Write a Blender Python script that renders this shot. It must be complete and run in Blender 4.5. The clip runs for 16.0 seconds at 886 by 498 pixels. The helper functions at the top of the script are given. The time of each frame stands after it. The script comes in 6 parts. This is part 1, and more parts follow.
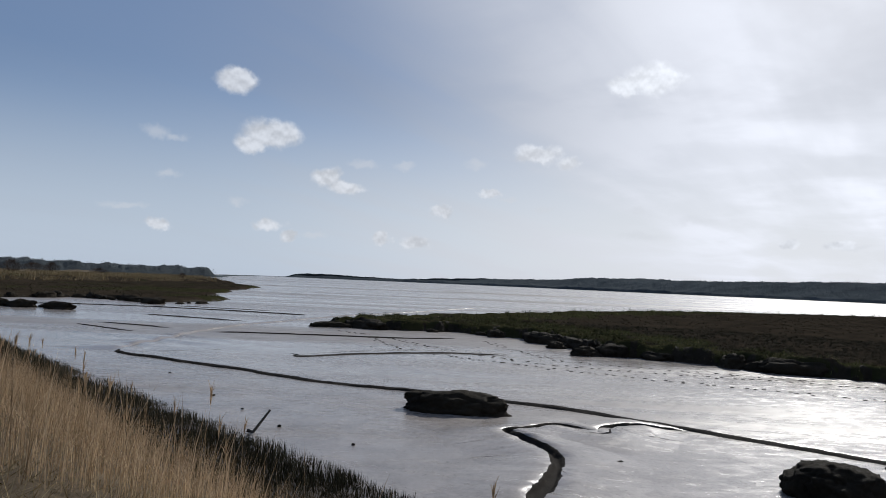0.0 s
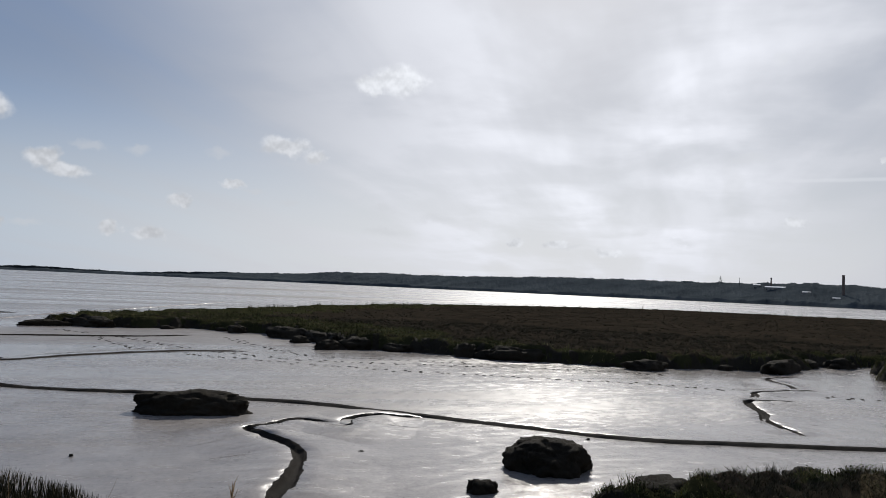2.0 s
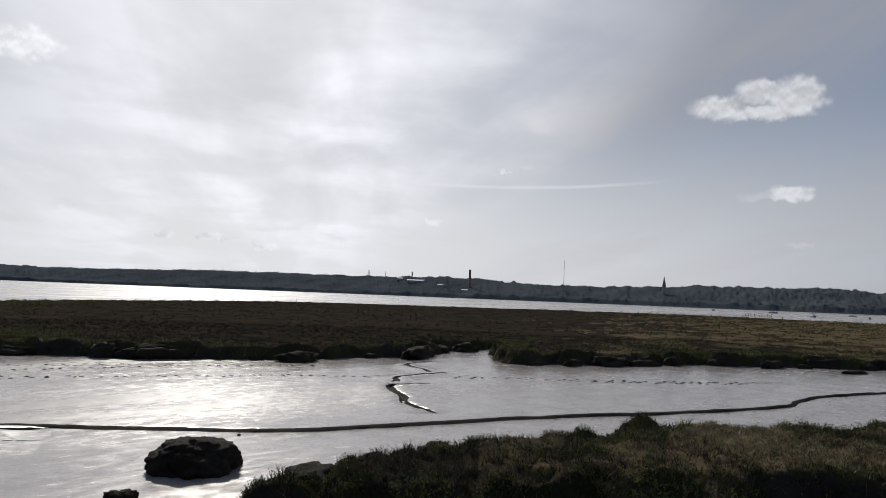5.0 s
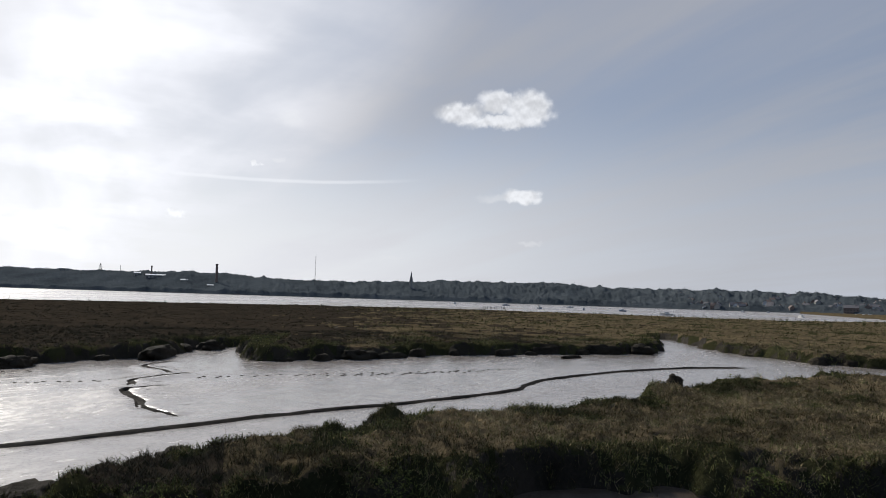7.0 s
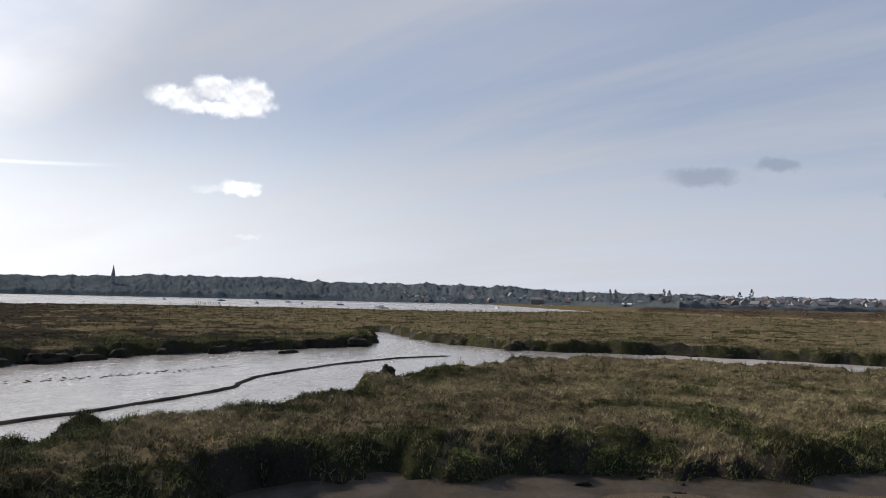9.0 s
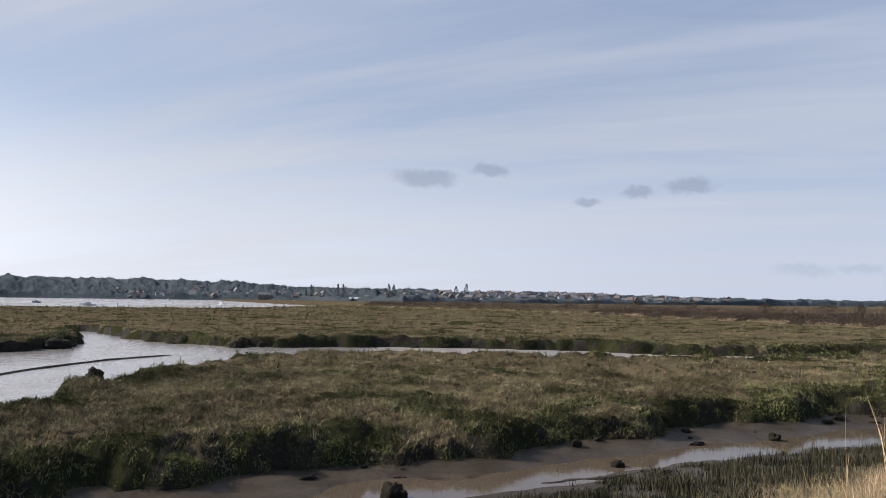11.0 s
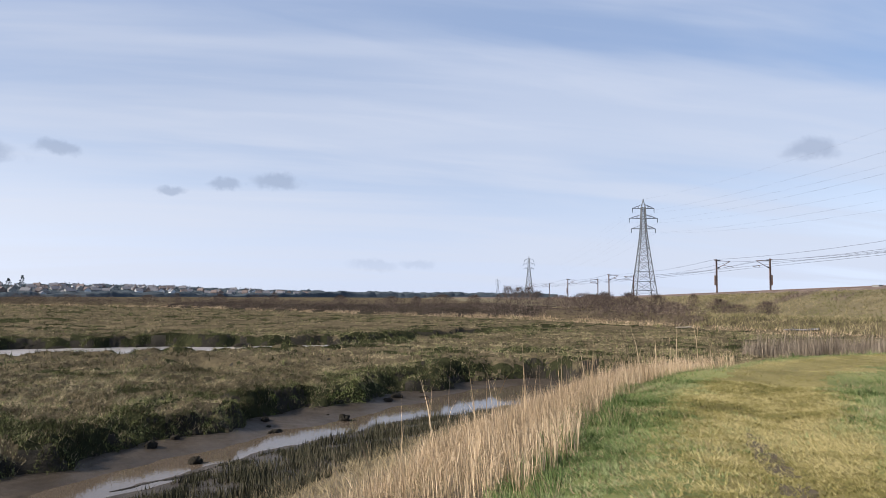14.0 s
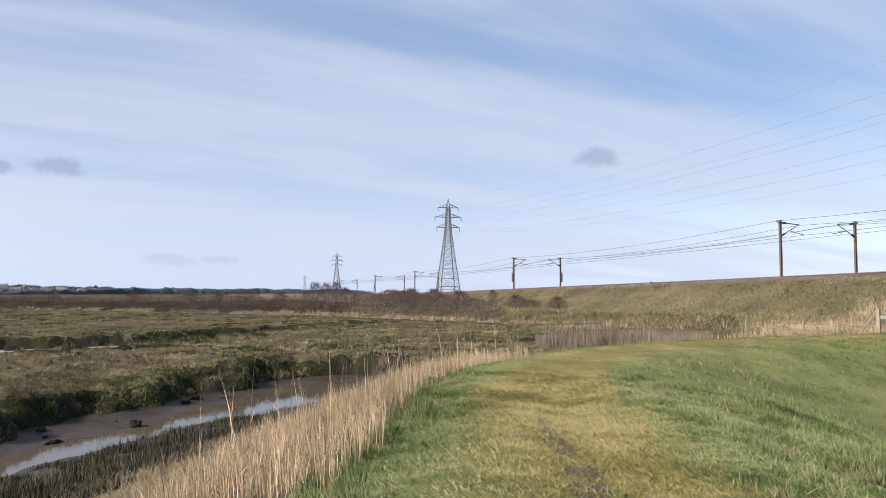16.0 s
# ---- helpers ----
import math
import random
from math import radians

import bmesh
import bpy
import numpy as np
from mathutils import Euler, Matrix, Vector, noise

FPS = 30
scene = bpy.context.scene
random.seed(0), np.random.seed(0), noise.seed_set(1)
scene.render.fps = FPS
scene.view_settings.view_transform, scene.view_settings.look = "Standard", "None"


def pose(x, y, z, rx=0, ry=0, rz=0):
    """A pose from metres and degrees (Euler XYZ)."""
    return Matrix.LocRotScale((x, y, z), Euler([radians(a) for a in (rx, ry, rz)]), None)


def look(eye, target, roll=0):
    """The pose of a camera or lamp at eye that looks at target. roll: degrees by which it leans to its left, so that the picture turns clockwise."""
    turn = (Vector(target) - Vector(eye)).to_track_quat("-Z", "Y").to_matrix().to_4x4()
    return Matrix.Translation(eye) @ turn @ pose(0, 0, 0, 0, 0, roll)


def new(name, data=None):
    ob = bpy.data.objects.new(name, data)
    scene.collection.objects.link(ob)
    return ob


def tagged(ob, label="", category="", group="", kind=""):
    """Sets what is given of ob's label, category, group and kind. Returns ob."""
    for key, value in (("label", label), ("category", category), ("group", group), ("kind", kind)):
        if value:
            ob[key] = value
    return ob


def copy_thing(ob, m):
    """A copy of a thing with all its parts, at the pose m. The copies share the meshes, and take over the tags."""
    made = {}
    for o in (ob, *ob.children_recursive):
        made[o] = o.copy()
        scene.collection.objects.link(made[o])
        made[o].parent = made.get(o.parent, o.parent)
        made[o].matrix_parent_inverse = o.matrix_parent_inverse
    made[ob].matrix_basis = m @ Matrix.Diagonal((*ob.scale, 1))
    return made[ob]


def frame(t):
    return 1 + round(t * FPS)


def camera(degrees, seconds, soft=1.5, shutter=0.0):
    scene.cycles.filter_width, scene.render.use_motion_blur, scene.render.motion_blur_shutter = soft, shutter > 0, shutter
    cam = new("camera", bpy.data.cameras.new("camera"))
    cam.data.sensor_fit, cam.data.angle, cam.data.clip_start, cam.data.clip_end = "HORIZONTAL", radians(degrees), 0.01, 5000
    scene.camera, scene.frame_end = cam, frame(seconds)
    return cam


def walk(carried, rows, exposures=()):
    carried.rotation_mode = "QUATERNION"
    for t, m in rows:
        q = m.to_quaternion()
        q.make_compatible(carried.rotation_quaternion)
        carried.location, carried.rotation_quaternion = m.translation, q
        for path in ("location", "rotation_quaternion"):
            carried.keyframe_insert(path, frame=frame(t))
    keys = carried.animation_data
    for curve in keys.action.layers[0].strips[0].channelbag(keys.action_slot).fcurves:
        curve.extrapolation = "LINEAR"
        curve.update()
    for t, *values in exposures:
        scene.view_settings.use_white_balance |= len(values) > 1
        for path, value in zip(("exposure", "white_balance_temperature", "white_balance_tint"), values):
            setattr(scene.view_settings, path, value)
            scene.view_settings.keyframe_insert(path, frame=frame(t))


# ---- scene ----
# ---------------------------------------------------------------- camera
# The camera turns where it stands, on the crest of the sea wall.
cam = camera(62.73, 16.0, soft=0.6)
EYE = 4.2
TURNS = [  # seconds, yaw, pitch, roll
    (0.0, 0.00, 2.68, 2.47),
    (0.5, -5.18, 2.74, 2.42),
    (1.0, -10.17, 2.86, 2.46),
    (1.5, -15.14, 2.98, 2.53),
    (2.0, -19.87, 3.08, 2.53),
    (2.5, -24.92, 3.20, 2.44),
    (3.0, -29.77, 3.33, 2.37),
    (3.5, -34.33, 3.44, 2.33),
    (4.0, -38.52, 3.53, 2.31),
    (6.5, -60.44, 3.84, 1.82),
    (7.0, -66.03, 3.92, 1.73),
    (7.5, -71.77, 3.96, 1.62),
    (8.0, -77.42, 4.01, 1.45),
    (8.5, -82.82, 4.04, 1.33),
    (9.0, -87.95, 4.04, 1.21),
    (11.5, -114.79, 3.95, 0.64),
    (12.0, -120.58, 3.91, 0.58),
    (12.5, -126.15, 3.87, 0.50),
    (13.0, -131.43, 3.82, 0.45),
    (13.5, -136.39, 3.78, 0.40),
    (14.0, -141.04, 3.71, 0.34),
    (14.5, -145.36, 3.62, 0.33),
    (15.0, -149.32, 3.57, 0.35),
    (15.5, -152.96, 3.56, 0.21),
    (16.0, -156.11, 3.50, 0.20),
]
EXPOSE = [(0.0, -0.13, 6050, 10), (1.0, -0.2, 6100, 10), (3.5, -0.24, 6300, 10), (7.0, 0.15, 6300, 10), (9.0, 0.55, 6350, 10), (11.5, 0.81, 6200, 11), (12.5, 0.94, 6160, 11), (16.0, 0.97, 6020, 11)]
walk(cam, [(t, pose(0.06, 0.04, EYE, 0, 0, yaw) @ pose(0, 0, 0, 90 + pitch, 0, 0) @ pose(0, 0, 0, 0, 0, roll)) for t, yaw, pitch, roll in TURNS], EXPOSE)

# ---------------------------------------------------------------- light and sky
SUN_AZ, SUN_EL = -28.5, 32.0          # degrees: azimuth from +y, to the left positive; height
SUN_DIR = Vector((-math.sin(radians(SUN_AZ)) * math.cos(radians(SUN_EL)), math.cos(radians(SUN_AZ)) * math.cos(radians(SUN_EL)), math.sin(radians(SUN_EL))))
sun_data = bpy.data.lights.new("sun", "SUN")
sun_data.energy, sun_data.angle, sun_data.color = 4.2, radians(0.8), (1.0, 0.93, 0.82)
new("sun", sun_data).matrix_world = look(SUN_DIR * 100, (0, 0, 0))

# small fair-weather clouds: azimuth, height, half width, half height, in degrees
CUMULUS = [
    (16.6, 14.6, 1.5, 1.0), (13.8, 10.8, 2.2, 1.2), (15.2, 10.0, 1.3, 0.8), (9.3, 7.8, 1.3, 0.8), (7.9, 7.1, 1.4, 0.6), (21.4, 3.5, 0.9, 0.45), (13.6, 3.9, 1.1, 0.55),
    (11.9, 3.1, 0.7, 0.45), (4.9, 3.2, 0.8, 0.55), (2.2, 3.1, 1.3, 0.55), (0.2, 5.6, 0.9, 0.45), (-15.9, 15.9, 2.4, 1.2), (-13.8, 15.4, 1.4, 0.75),
    (-7.1, 10.3, 1.8, 0.75), (-9.7, 9.6, 1.1, 0.6), (-3.6, 7.2, 1.0, 0.35), (-25.6, 4.0, 0.8, 0.45), (-28.6, 3.8, 1.0, 0.4), (-32.9, 3.3, 1.1, 0.35),
    (-45.8, 5.6, 0.9, 0.4), (-51.2, 10.0, 0.35, 0.28), (-67.2, 14.5, 2.0, 0.85), (-70.1, 15.4, 1.7, 1.0), (-72.4, 14.9, 2.0, 1.35), (-70.6, 13.9, 3.2, 0.6), (-72.2, 8.2, 1.5, 0.6),
]
FAINT_CLOUDS = [
    (21.9, 10.1, 1.2, 0.55), (20.6, 9.8, 0.9, 0.4), (20.9, 7.2, 0.8, 0.35), (16.0, 5.5, 0.8, 0.35), (6.5, 9.0, 1.5, 0.4), (3.4, 9.1, 0.9, 0.4), (-2.4, 9.4, 1.0, 0.4), (-5.2, 6.8, 1.0, 0.25),
    (-7.7, 6.2, 1.0, 0.3), (-15.4, 4.2, 2.0, 0.4), (-18.9, 5.4, 1.5, 0.4), (-15.0, 6.1, 1.0, 0.4), (-29.6, 3.5, 0.9, 0.22), (-38.0, 4.1, 1.2, 0.3), (-52.9, 10.3, 0.6, 0.25),
    (-53.8, 13.5, 1.2, 0.8), (-44.7, 17.2, 0.6, 0.55), (-70.0, 8.0, 1.5, 0.4), (-61.9, 3.1, 1.1, 0.25), (-72.9, 4.5, 1.0, 0.22), (-41.6, 8.2, 0.7, 2.2), (-42.4, 10.4, 1.8, 0.5), (10.2, 3.4, 1.0, 0.3), (24.0, 4.6, 1.6, 0.3),
]
GREY_CLOUDS = [
    (-107.7, 9.5, 3.1, 0.85), (-112.7, 10.1, 1.6, 0.6), (-124.2, 8.3, 1.5, 0.5), (-128.0, 8.7, 2.1, 0.65), (-120.3, 7.7, 1.2, 0.35), (-135.7, 2.4, 2.4, 0.5), (-139.2, 2.6, 1.7, 0.45),
    (-168.1, 10.4, 2.1, 0.85),
]

world = bpy.data.worlds.new("world")
scene.world = world
world.use_nodes = True
wt = world.node_tree
wt.nodes.clear()


def wnode(kind, **values):
    n = wt.nodes.new(kind)
    for key, value in values.items():
        if key == "op":
            n.operation = value
        elif key == "blend":
            n.blend_type = value
        elif key == "dtype":
            n.data_type = value
        else:
            n.inputs[int(key[1:])].default_value = value
    return n


def wmath(op, a, b=None, c=None, clamp=False):
    n = wt.nodes.new("ShaderNodeMath")
    n.operation, n.use_clamp = op, clamp
    for i, v in enumerate((a, b, c)):
        if v is None:
            continue
        if isinstance(v, (int, float)):
            n.inputs[i].default_value = v
        else:
            wt.links.new(v, n.inputs[i])
    return n.outputs[0]


def wrange(v, a, b, c=0.0, d=1.0):
    n = wt.nodes.new("ShaderNodeMapRange")
    n.interpolation_type = "SMOOTHSTEP"
    wt.links.new(v, n.inputs[0])
    for i, x in zip((1, 2, 3, 4), (a, b, c, d)):
        n.inputs[i].default_value = x
    return n.outputs[0]


def wmix(fac, a, b):
    n = wt.nodes.new("ShaderNodeMix")
    n.data_type = "RGBA"
    for i, v in ((0, fac), (6, a), (7, b)):
        if isinstance(v, (int, float, tuple)):
            n.inputs[i].default_value = v
        else:
            wt.links.new(v, n.inputs[i])
    return n.outputs[2]


sky = wt.nodes.new("ShaderNodeTexSky")
sky.sky_type, sky.sun_disc = "NISHITA", False
sky.sun_elevation, sky.sun_rotation = radians(SUN_EL), radians(-SUN_AZ)
sky.air_density, sky.dust_density, sky.ozone_density = 1.0, 1.2, 1.0
SKY_STRENGTH = 0.07
coord = wt.nodes.new("ShaderNodeTexCoord").outputs["Generated"]
sep = wt.nodes.new("ShaderNodeSeparateXYZ")
wt.links.new(coord, sep.inputs[0])
DX, DY, DZ = sep.outputs
azim = wmath("MULTIPLY", wmath("ARCTAN2", wmath("MULTIPLY", DX, -1.0), DY), 57.2958)
elev = wmath("MULTIPLY", wmath("ARCSINE", DZ), 57.2958)
dot = wt.nodes.new("ShaderNodeVectorMath")
dot.operation = "DOT_PRODUCT"
wt.links.new(coord, dot.inputs[0])
dot.inputs[1].default_value = SUN_DIR
sunward = dot.outputs["Value"]


def wnoise(vec, scale, detail=5.0, rough=0.55, distort=0.0):
    n = wt.nodes.new("ShaderNodeTexNoise")
    wt.links.new(vec, n.inputs["Vector"])
    n.inputs["Scale"].default_value, n.inputs["Detail"].default_value = scale, detail
    n.inputs["Roughness"].default_value, n.inputs["Distortion"].default_value = rough, distort
    return n


# high veils of cirrus, seen on a flat layer far above
flat = wt.nodes.new("ShaderNodeCombineXYZ")
lift = wmath("ADD", wmath("MAXIMUM", DZ, 0.0), 0.12)
wt.links.new(wmath("DIVIDE", DX, lift), flat.inputs[0])
wt.links.new(wmath("DIVIDE", DY, lift), flat.inputs[1])
turn = wt.nodes.new("ShaderNodeMapping")
turn.inputs["Rotation"].default_value = (0, 0, radians(38))
wt.links.new(flat.outputs[0], turn.inputs[0])
drawn = wt.nodes.new("ShaderNodeMapping")
drawn.inputs["Scale"].default_value = (1.0, 0.22, 1.0)
wt.links.new(turn.outputs[0], drawn.inputs[0])
veil = wrange(wnoise(drawn.outputs[0], 1.25, 5.0, 0.5, 0.35).outputs[0], 0.39, 0.63)
wisp = wrange(wnoise(drawn.outputs[0], 4.0, 6.0, 0.55, 0.9).outputs[0], 0.40, 0.76)
fine = wrange(wnoise(turn.outputs[0], 1.3, 5.0, 0.5, 0.25).outputs[0], 0.38, 0.64)

side = wt.nodes.new("ShaderNodeVectorMath")
side.operation = "DOT_PRODUCT"
wt.links.new(coord, side.inputs[0])
side.inputs[1].default_value = (0.985, -0.174, 0.0)
cover = wrange(wmath("ADD", side.outputs["Value"], wmath("MULTIPLY", wmath("SUBTRACT", veil, 0.5), 0.22)), -0.45, 0.55, 0.12, 1.0)      # the veils thin out towards the north

# brightness of lit haze round the sun and towards the horizon
uneven = wmath("ADD", 0.62, wmath("ADD", wmath("MULTIPLY", fine, 0.26), wmath("MULTIPLY", veil, 0.28)))
glow = wmath("MULTIPLY", wrange(sunward, 0.79, 0.975), wmath("MULTIPLY", uneven, wrange(side.outputs["Value"], -0.15, 0.45, 0.5, 1.08)))
glow_wide = wrange(sunward, 0.60, 0.985)
towards = wrange(sunward, -0.3, 0.7)
near_sun = wrange(sunward, 0.74, 0.96)
under_sun = wrange(sunward, 0.42, 0.92)
low = wrange(elev, 16.0, 0.5)
veil_amount = wmath("ADD", wmath("MULTIPLY", wmath("ADD", wmath("MULTIPLY", veil, 0.78), wmath("MULTIPLY", wisp, 0.22)), 0.66), wmath("ADD", 0.17, wmath("MULTIPLY", fine, wmath("MULTIPLY", glow_wide, 0.45))), clamp=True)
veil_bright = wmath("ADD", wmath("ADD", 0.385, wmath("ADD", wmath("MULTIPLY", near_sun, 0.08), wmath("MULTIPLY", wmath("ADD", wmath("MULTIPLY", under_sun, 0.30), wmath("MULTIPLY", towards, 0.06)), low))), wmath("MULTIPLY", glow, 0.62))
base = wt.nodes.new("ShaderNodeVectorMath")
base.operation = "SCALE"
wt.links.new(sky.outputs[0], base.inputs[0])
base.inputs["Scale"].default_value = SKY_STRENGTH


def grey(value, tint=(1.0, 1.0, 1.0)):
    n = wt.nodes.new("ShaderNodeVectorMath")
    n.operation = "SCALE"
    n.inputs[0].default_value = tint
    wt.links.new(value, n.inputs["Scale"])
    return n.outputs[0]


thin = wmix(wmath("SUBTRACT", 0.46, wmath("MULTIPLY", cover, 0.30)), base.outputs[0], (0.15, 0.26, 0.49, 1.0))
thin = wmix(wmath("MULTIPLY", cover, 0.5), thin, wmix(towards, (0.165, 0.215, 0.325, 1.0), (0.30, 0.33, 0.41, 1.0)))
col = wmix(wmath("MULTIPLY", low, 0.86), thin, wmix(glow_wide, wmix(cover, (0.60, 0.67, 0.745, 1.0), wmix(under_sun, wmix(towards, (0.375, 0.405, 0.475, 1.0), (0.52, 0.54, 0.585, 1.0)), (0.74, 0.75, 0.77, 1.0))), (0.90, 0.90, 0.90, 1.0)))
col = wmix(wmath("MULTIPLY", glow, 0.75), col, grey(wmath("ADD", 0.80, wmath("MULTIPLY", wmath("POWER", wmath("MAXIMUM", sunward, 0.0), 220.0), 1.2)), (1.0, 1.0, 1.0)))
col = wmix(wmath("MULTIPLY", wmath("MULTIPLY", veil_amount, cover), 0.9), col, wmix(towards, grey(veil_bright, (0.945, 0.985, 1.09)), grey(veil_bright, (1.0, 0.995, 1.03))))

# the small clouds: ragged ellipses with lit tops
ae = wt.nodes.new("ShaderNodeCombineXYZ")
wt.links.new(azim, ae.inputs[0])
wt.links.new(elev, ae.inputs[1])
puff = wnoise(ae.outputs[0], 0.6, 3.0, 0.5)
crumb = wnoise(ae.outputs[0], 2.0, 4.0, 0.55)
raised = wt.nodes.new("ShaderNodeVectorMath")
raised.operation = "ADD"
raised.inputs[1].default_value = (0.0, 0.32, 0.0)
wt.links.new(ae.outputs[0], raised.inputs[0])
above = wnoise(raised.outputs[0], 0.6, 3.0, 0.5)


def pushed(vec, by, amount):
    """Move a direction about by a coloured noise."""
    shift = wt.nodes.new("ShaderNodeVectorMath")
    shift.operation = "MULTIPLY_ADD"
    wt.links.new(by, shift.inputs[0])
    shift.inputs[1].default_value, shift.inputs[2].default_value = (amount[0], amount[1], 0.0), (-amount[0] / 2, -amount[1] / 2, 0.0)
    out = wt.nodes.new("ShaderNodeVectorMath")
    out.operation = "ADD"
    wt.links.new(vec, out.inputs[0])
    wt.links.new(shift.outputs[0], out.inputs[1])
    return out.outputs[0]


ragged = pushed(pushed(ae.outputs[0], puff.outputs["Color"], (1.8, 1.1)), crumb.outputs["Color"], (0.6, 0.5))


def cloud_field(clouds):
    best = None
    for a, e, w, h in clouds:
        d = wt.nodes.new("ShaderNodeVectorMath")
        d.operation = "SUBTRACT"
        wt.links.new(ragged, d.inputs[0])
        d.inputs[1].default_value = (a, e, 0)
        s = wt.nodes.new("ShaderNodeVectorMath")
        s.operation = "MULTIPLY"
        wt.links.new(d.outputs[0], s.inputs[0])
        s.inputs[1].default_value = (1 / w, 1 / h, 0)
        n = wt.nodes.new("ShaderNodeVectorMath")
        n.operation = "LENGTH"
        wt.links.new(s.outputs[0], n.inputs[0])
        best = n.outputs["Value"] if best is None else wmath("MINIMUM", best, n.outputs["Value"])
    return best


texture = wmath("MULTIPLY", wmath("SUBTRACT", puff.outputs[0], 0.5), 0.5)
relief = wrange(wmath("SUBTRACT", puff.outputs[0], above.outputs[0]), -0.15, 0.15)     # tops catch the light
white = wrange(wmath("SUBTRACT", cloud_field(CUMULUS), texture), 1.22, 0.58)
faint = wrange(wmath("SUBTRACT", cloud_field(FAINT_CLOUDS), texture), 1.25, 0.25)
dull = wrange(wmath("SUBTRACT", cloud_field(GREY_CLOUDS), texture), 1.15, 0.40)
lit = wmath("ADD", 0.60, wmath("ADD", wmath("MULTIPLY", glow, 0.38), wmath("MULTIPLY", relief, 0.26)))
col = wmix(wmath("MULTIPLY", faint, 0.42), col, grey(wmath("ADD", 0.70, wmath("MULTIPLY", glow, 0.2)), (1.0, 1.0, 1.01)))
col = wmix(wmath("MULTIPLY", white, 0.85), col, grey(lit, (1.0, 1.0, 1.01)))
col = wmix(wmath("MULTIPLY", wmath("MULTIPLY", dull, wrange(elev, 1.0, 7.0, 0.25, 1.0)), 0.6), col, (0.185, 0.215, 0.275, 1.0))
# an old vapour trail, drawn out level
trail_az = wrange(wmath("ABSOLUTE", wmath("ADD", azim, 53.0)), 12.0, 4.0)
trail_el = wrange(wmath("ABSOLUTE", wmath("SUBTRACT", wmath("ADD", elev, wmath("MULTIPLY", texture, 0.2)), wmath("ADD", 8.65, wmath("MULTIPLY", wmath("POWER", wmath("ABSOLUTE", wmath("ADD", azim, 50.0)), 2.0), 0.003)))), 0.20, 0.03)
col = wmix(wmath("MULTIPLY", wmath("MULTIPLY", trail_az, trail_el), 0.3), col, (0.95, 0.95, 0.96, 1.0))
background = wt.nodes.new("ShaderNodeBackground")
wt.links.new(col, background.inputs[0])
wout = wt.nodes.new("ShaderNodeOutputWorld")
wt.links.new(background.outputs[0], wout.inputs[0])

# ---------------------------------------------------------------- materials
def material(name):
    m = bpy.data.materials.new(name)
    m.use_nodes = True
    nt = m.node_tree
    b = nt.nodes["Principled BSDF"]
    return m, nt, b


def coords(nt, kind="Object", scale=(1, 1, 1)):
    c = nt.nodes.new("ShaderNodeTexCoord")
    mp = nt.nodes.new("ShaderNodeMapping")
    mp.inputs["Scale"].default_value = scale
    nt.links.new(c.outputs[kind], mp.inputs[0])
    return mp.outputs[0]


def tex_noise(nt, vec, scale, detail=4.0, rough=0.55, distort=0.0):
    n = nt.nodes.new("ShaderNodeTexNoise")
    if vec is not None:
        nt.links.new(vec, n.inputs["Vector"])
    n.inputs["Scale"].default_value, n.inputs["Detail"].default_value = scale, detail
    n.inputs["Roughness"].default_value, n.inputs["Distortion"].default_value = rough, distort
    return n.outputs[0]


def ramp(nt, fac, stops):
    n = nt.nodes.new("ShaderNodeValToRGB")
    e = n.color_ramp.elements
    while len(e) < len(stops):
        e.new(0.5)
    for el, (p, c) in zip(e, stops):
        el.position, el.color = p, (*c, 1.0) if len(c) == 3 else c
    nt.links.new(fac, n.inputs[0])
    return n.outputs[0]


def mix(nt, fac, a, b, blend="MIX"):
    n = nt.nodes.new("ShaderNodeMix")
    n.data_type, n.blend_type = "RGBA", blend
    for i, v in ((0, fac), (6, a), (7, b)):
        if isinstance(v, (int, float)):
            n.inputs[i].default_value = v
        elif isinstance(v, tuple):
            n.inputs[i].default_value = (*v, 1.0) if len(v) == 3 else v
        else:
            nt.links.new(v, n.inputs[i])
    return n.outputs[2]


def nmath(nt, op, a, b=None, clamp=False):
    n = nt.nodes.new("ShaderNodeMath")
    n.operation, n.use_clamp = op, clamp
    for i, v in enumerate((a, b)):
        if isinstance(v, (int, float)):
            n.inputs[i].default_value = v
        elif v is not None:
            nt.links.new(v, n.inputs[i])
    return n.outputs[0]


def bump(nt, b, height, strength, distance):
    n = nt.nodes.new("ShaderNodeBump")
    n.inputs["Strength"].default_value, n.inputs["Distance"].default_value = strength, distance
    nt.links.new(height, n.inputs["Height"])
    nt.links.new(n.outputs[0], b.inputs["Normal"])


def simple(name, colour, rough=0.7, metal=0.0, vary=0.25, scale=3.0, bumps=0.0):
    """Painted, wooden, metal and other plain surfaces with two scales of unevenness."""
    m, nt, b = material(name)
    v = coords(nt)
    n1, n2 = tex_noise(nt, v, scale, 3), tex_noise(nt, v, scale * 9, 4)
    f = nmath(nt, "ADD", nmath(nt, "MULTIPLY", n1, 0.6), nmath(nt, "MULTIPLY", n2, 0.4))
    dark = tuple(c * (1 - vary) for c in colour)
    light = tuple(min(1, c * (1 + vary)) for c in colour)
    nt.links.new(ramp(nt, f, [(0.3, dark), (0.7, light)]), b.inputs["Base Color"])
    b.inputs["Roughness"].default_value, b.inputs["Metallic"].default_value = rough, metal
    if bumps:
        bump(nt, b, n2, 0.5, bumps)
    return m


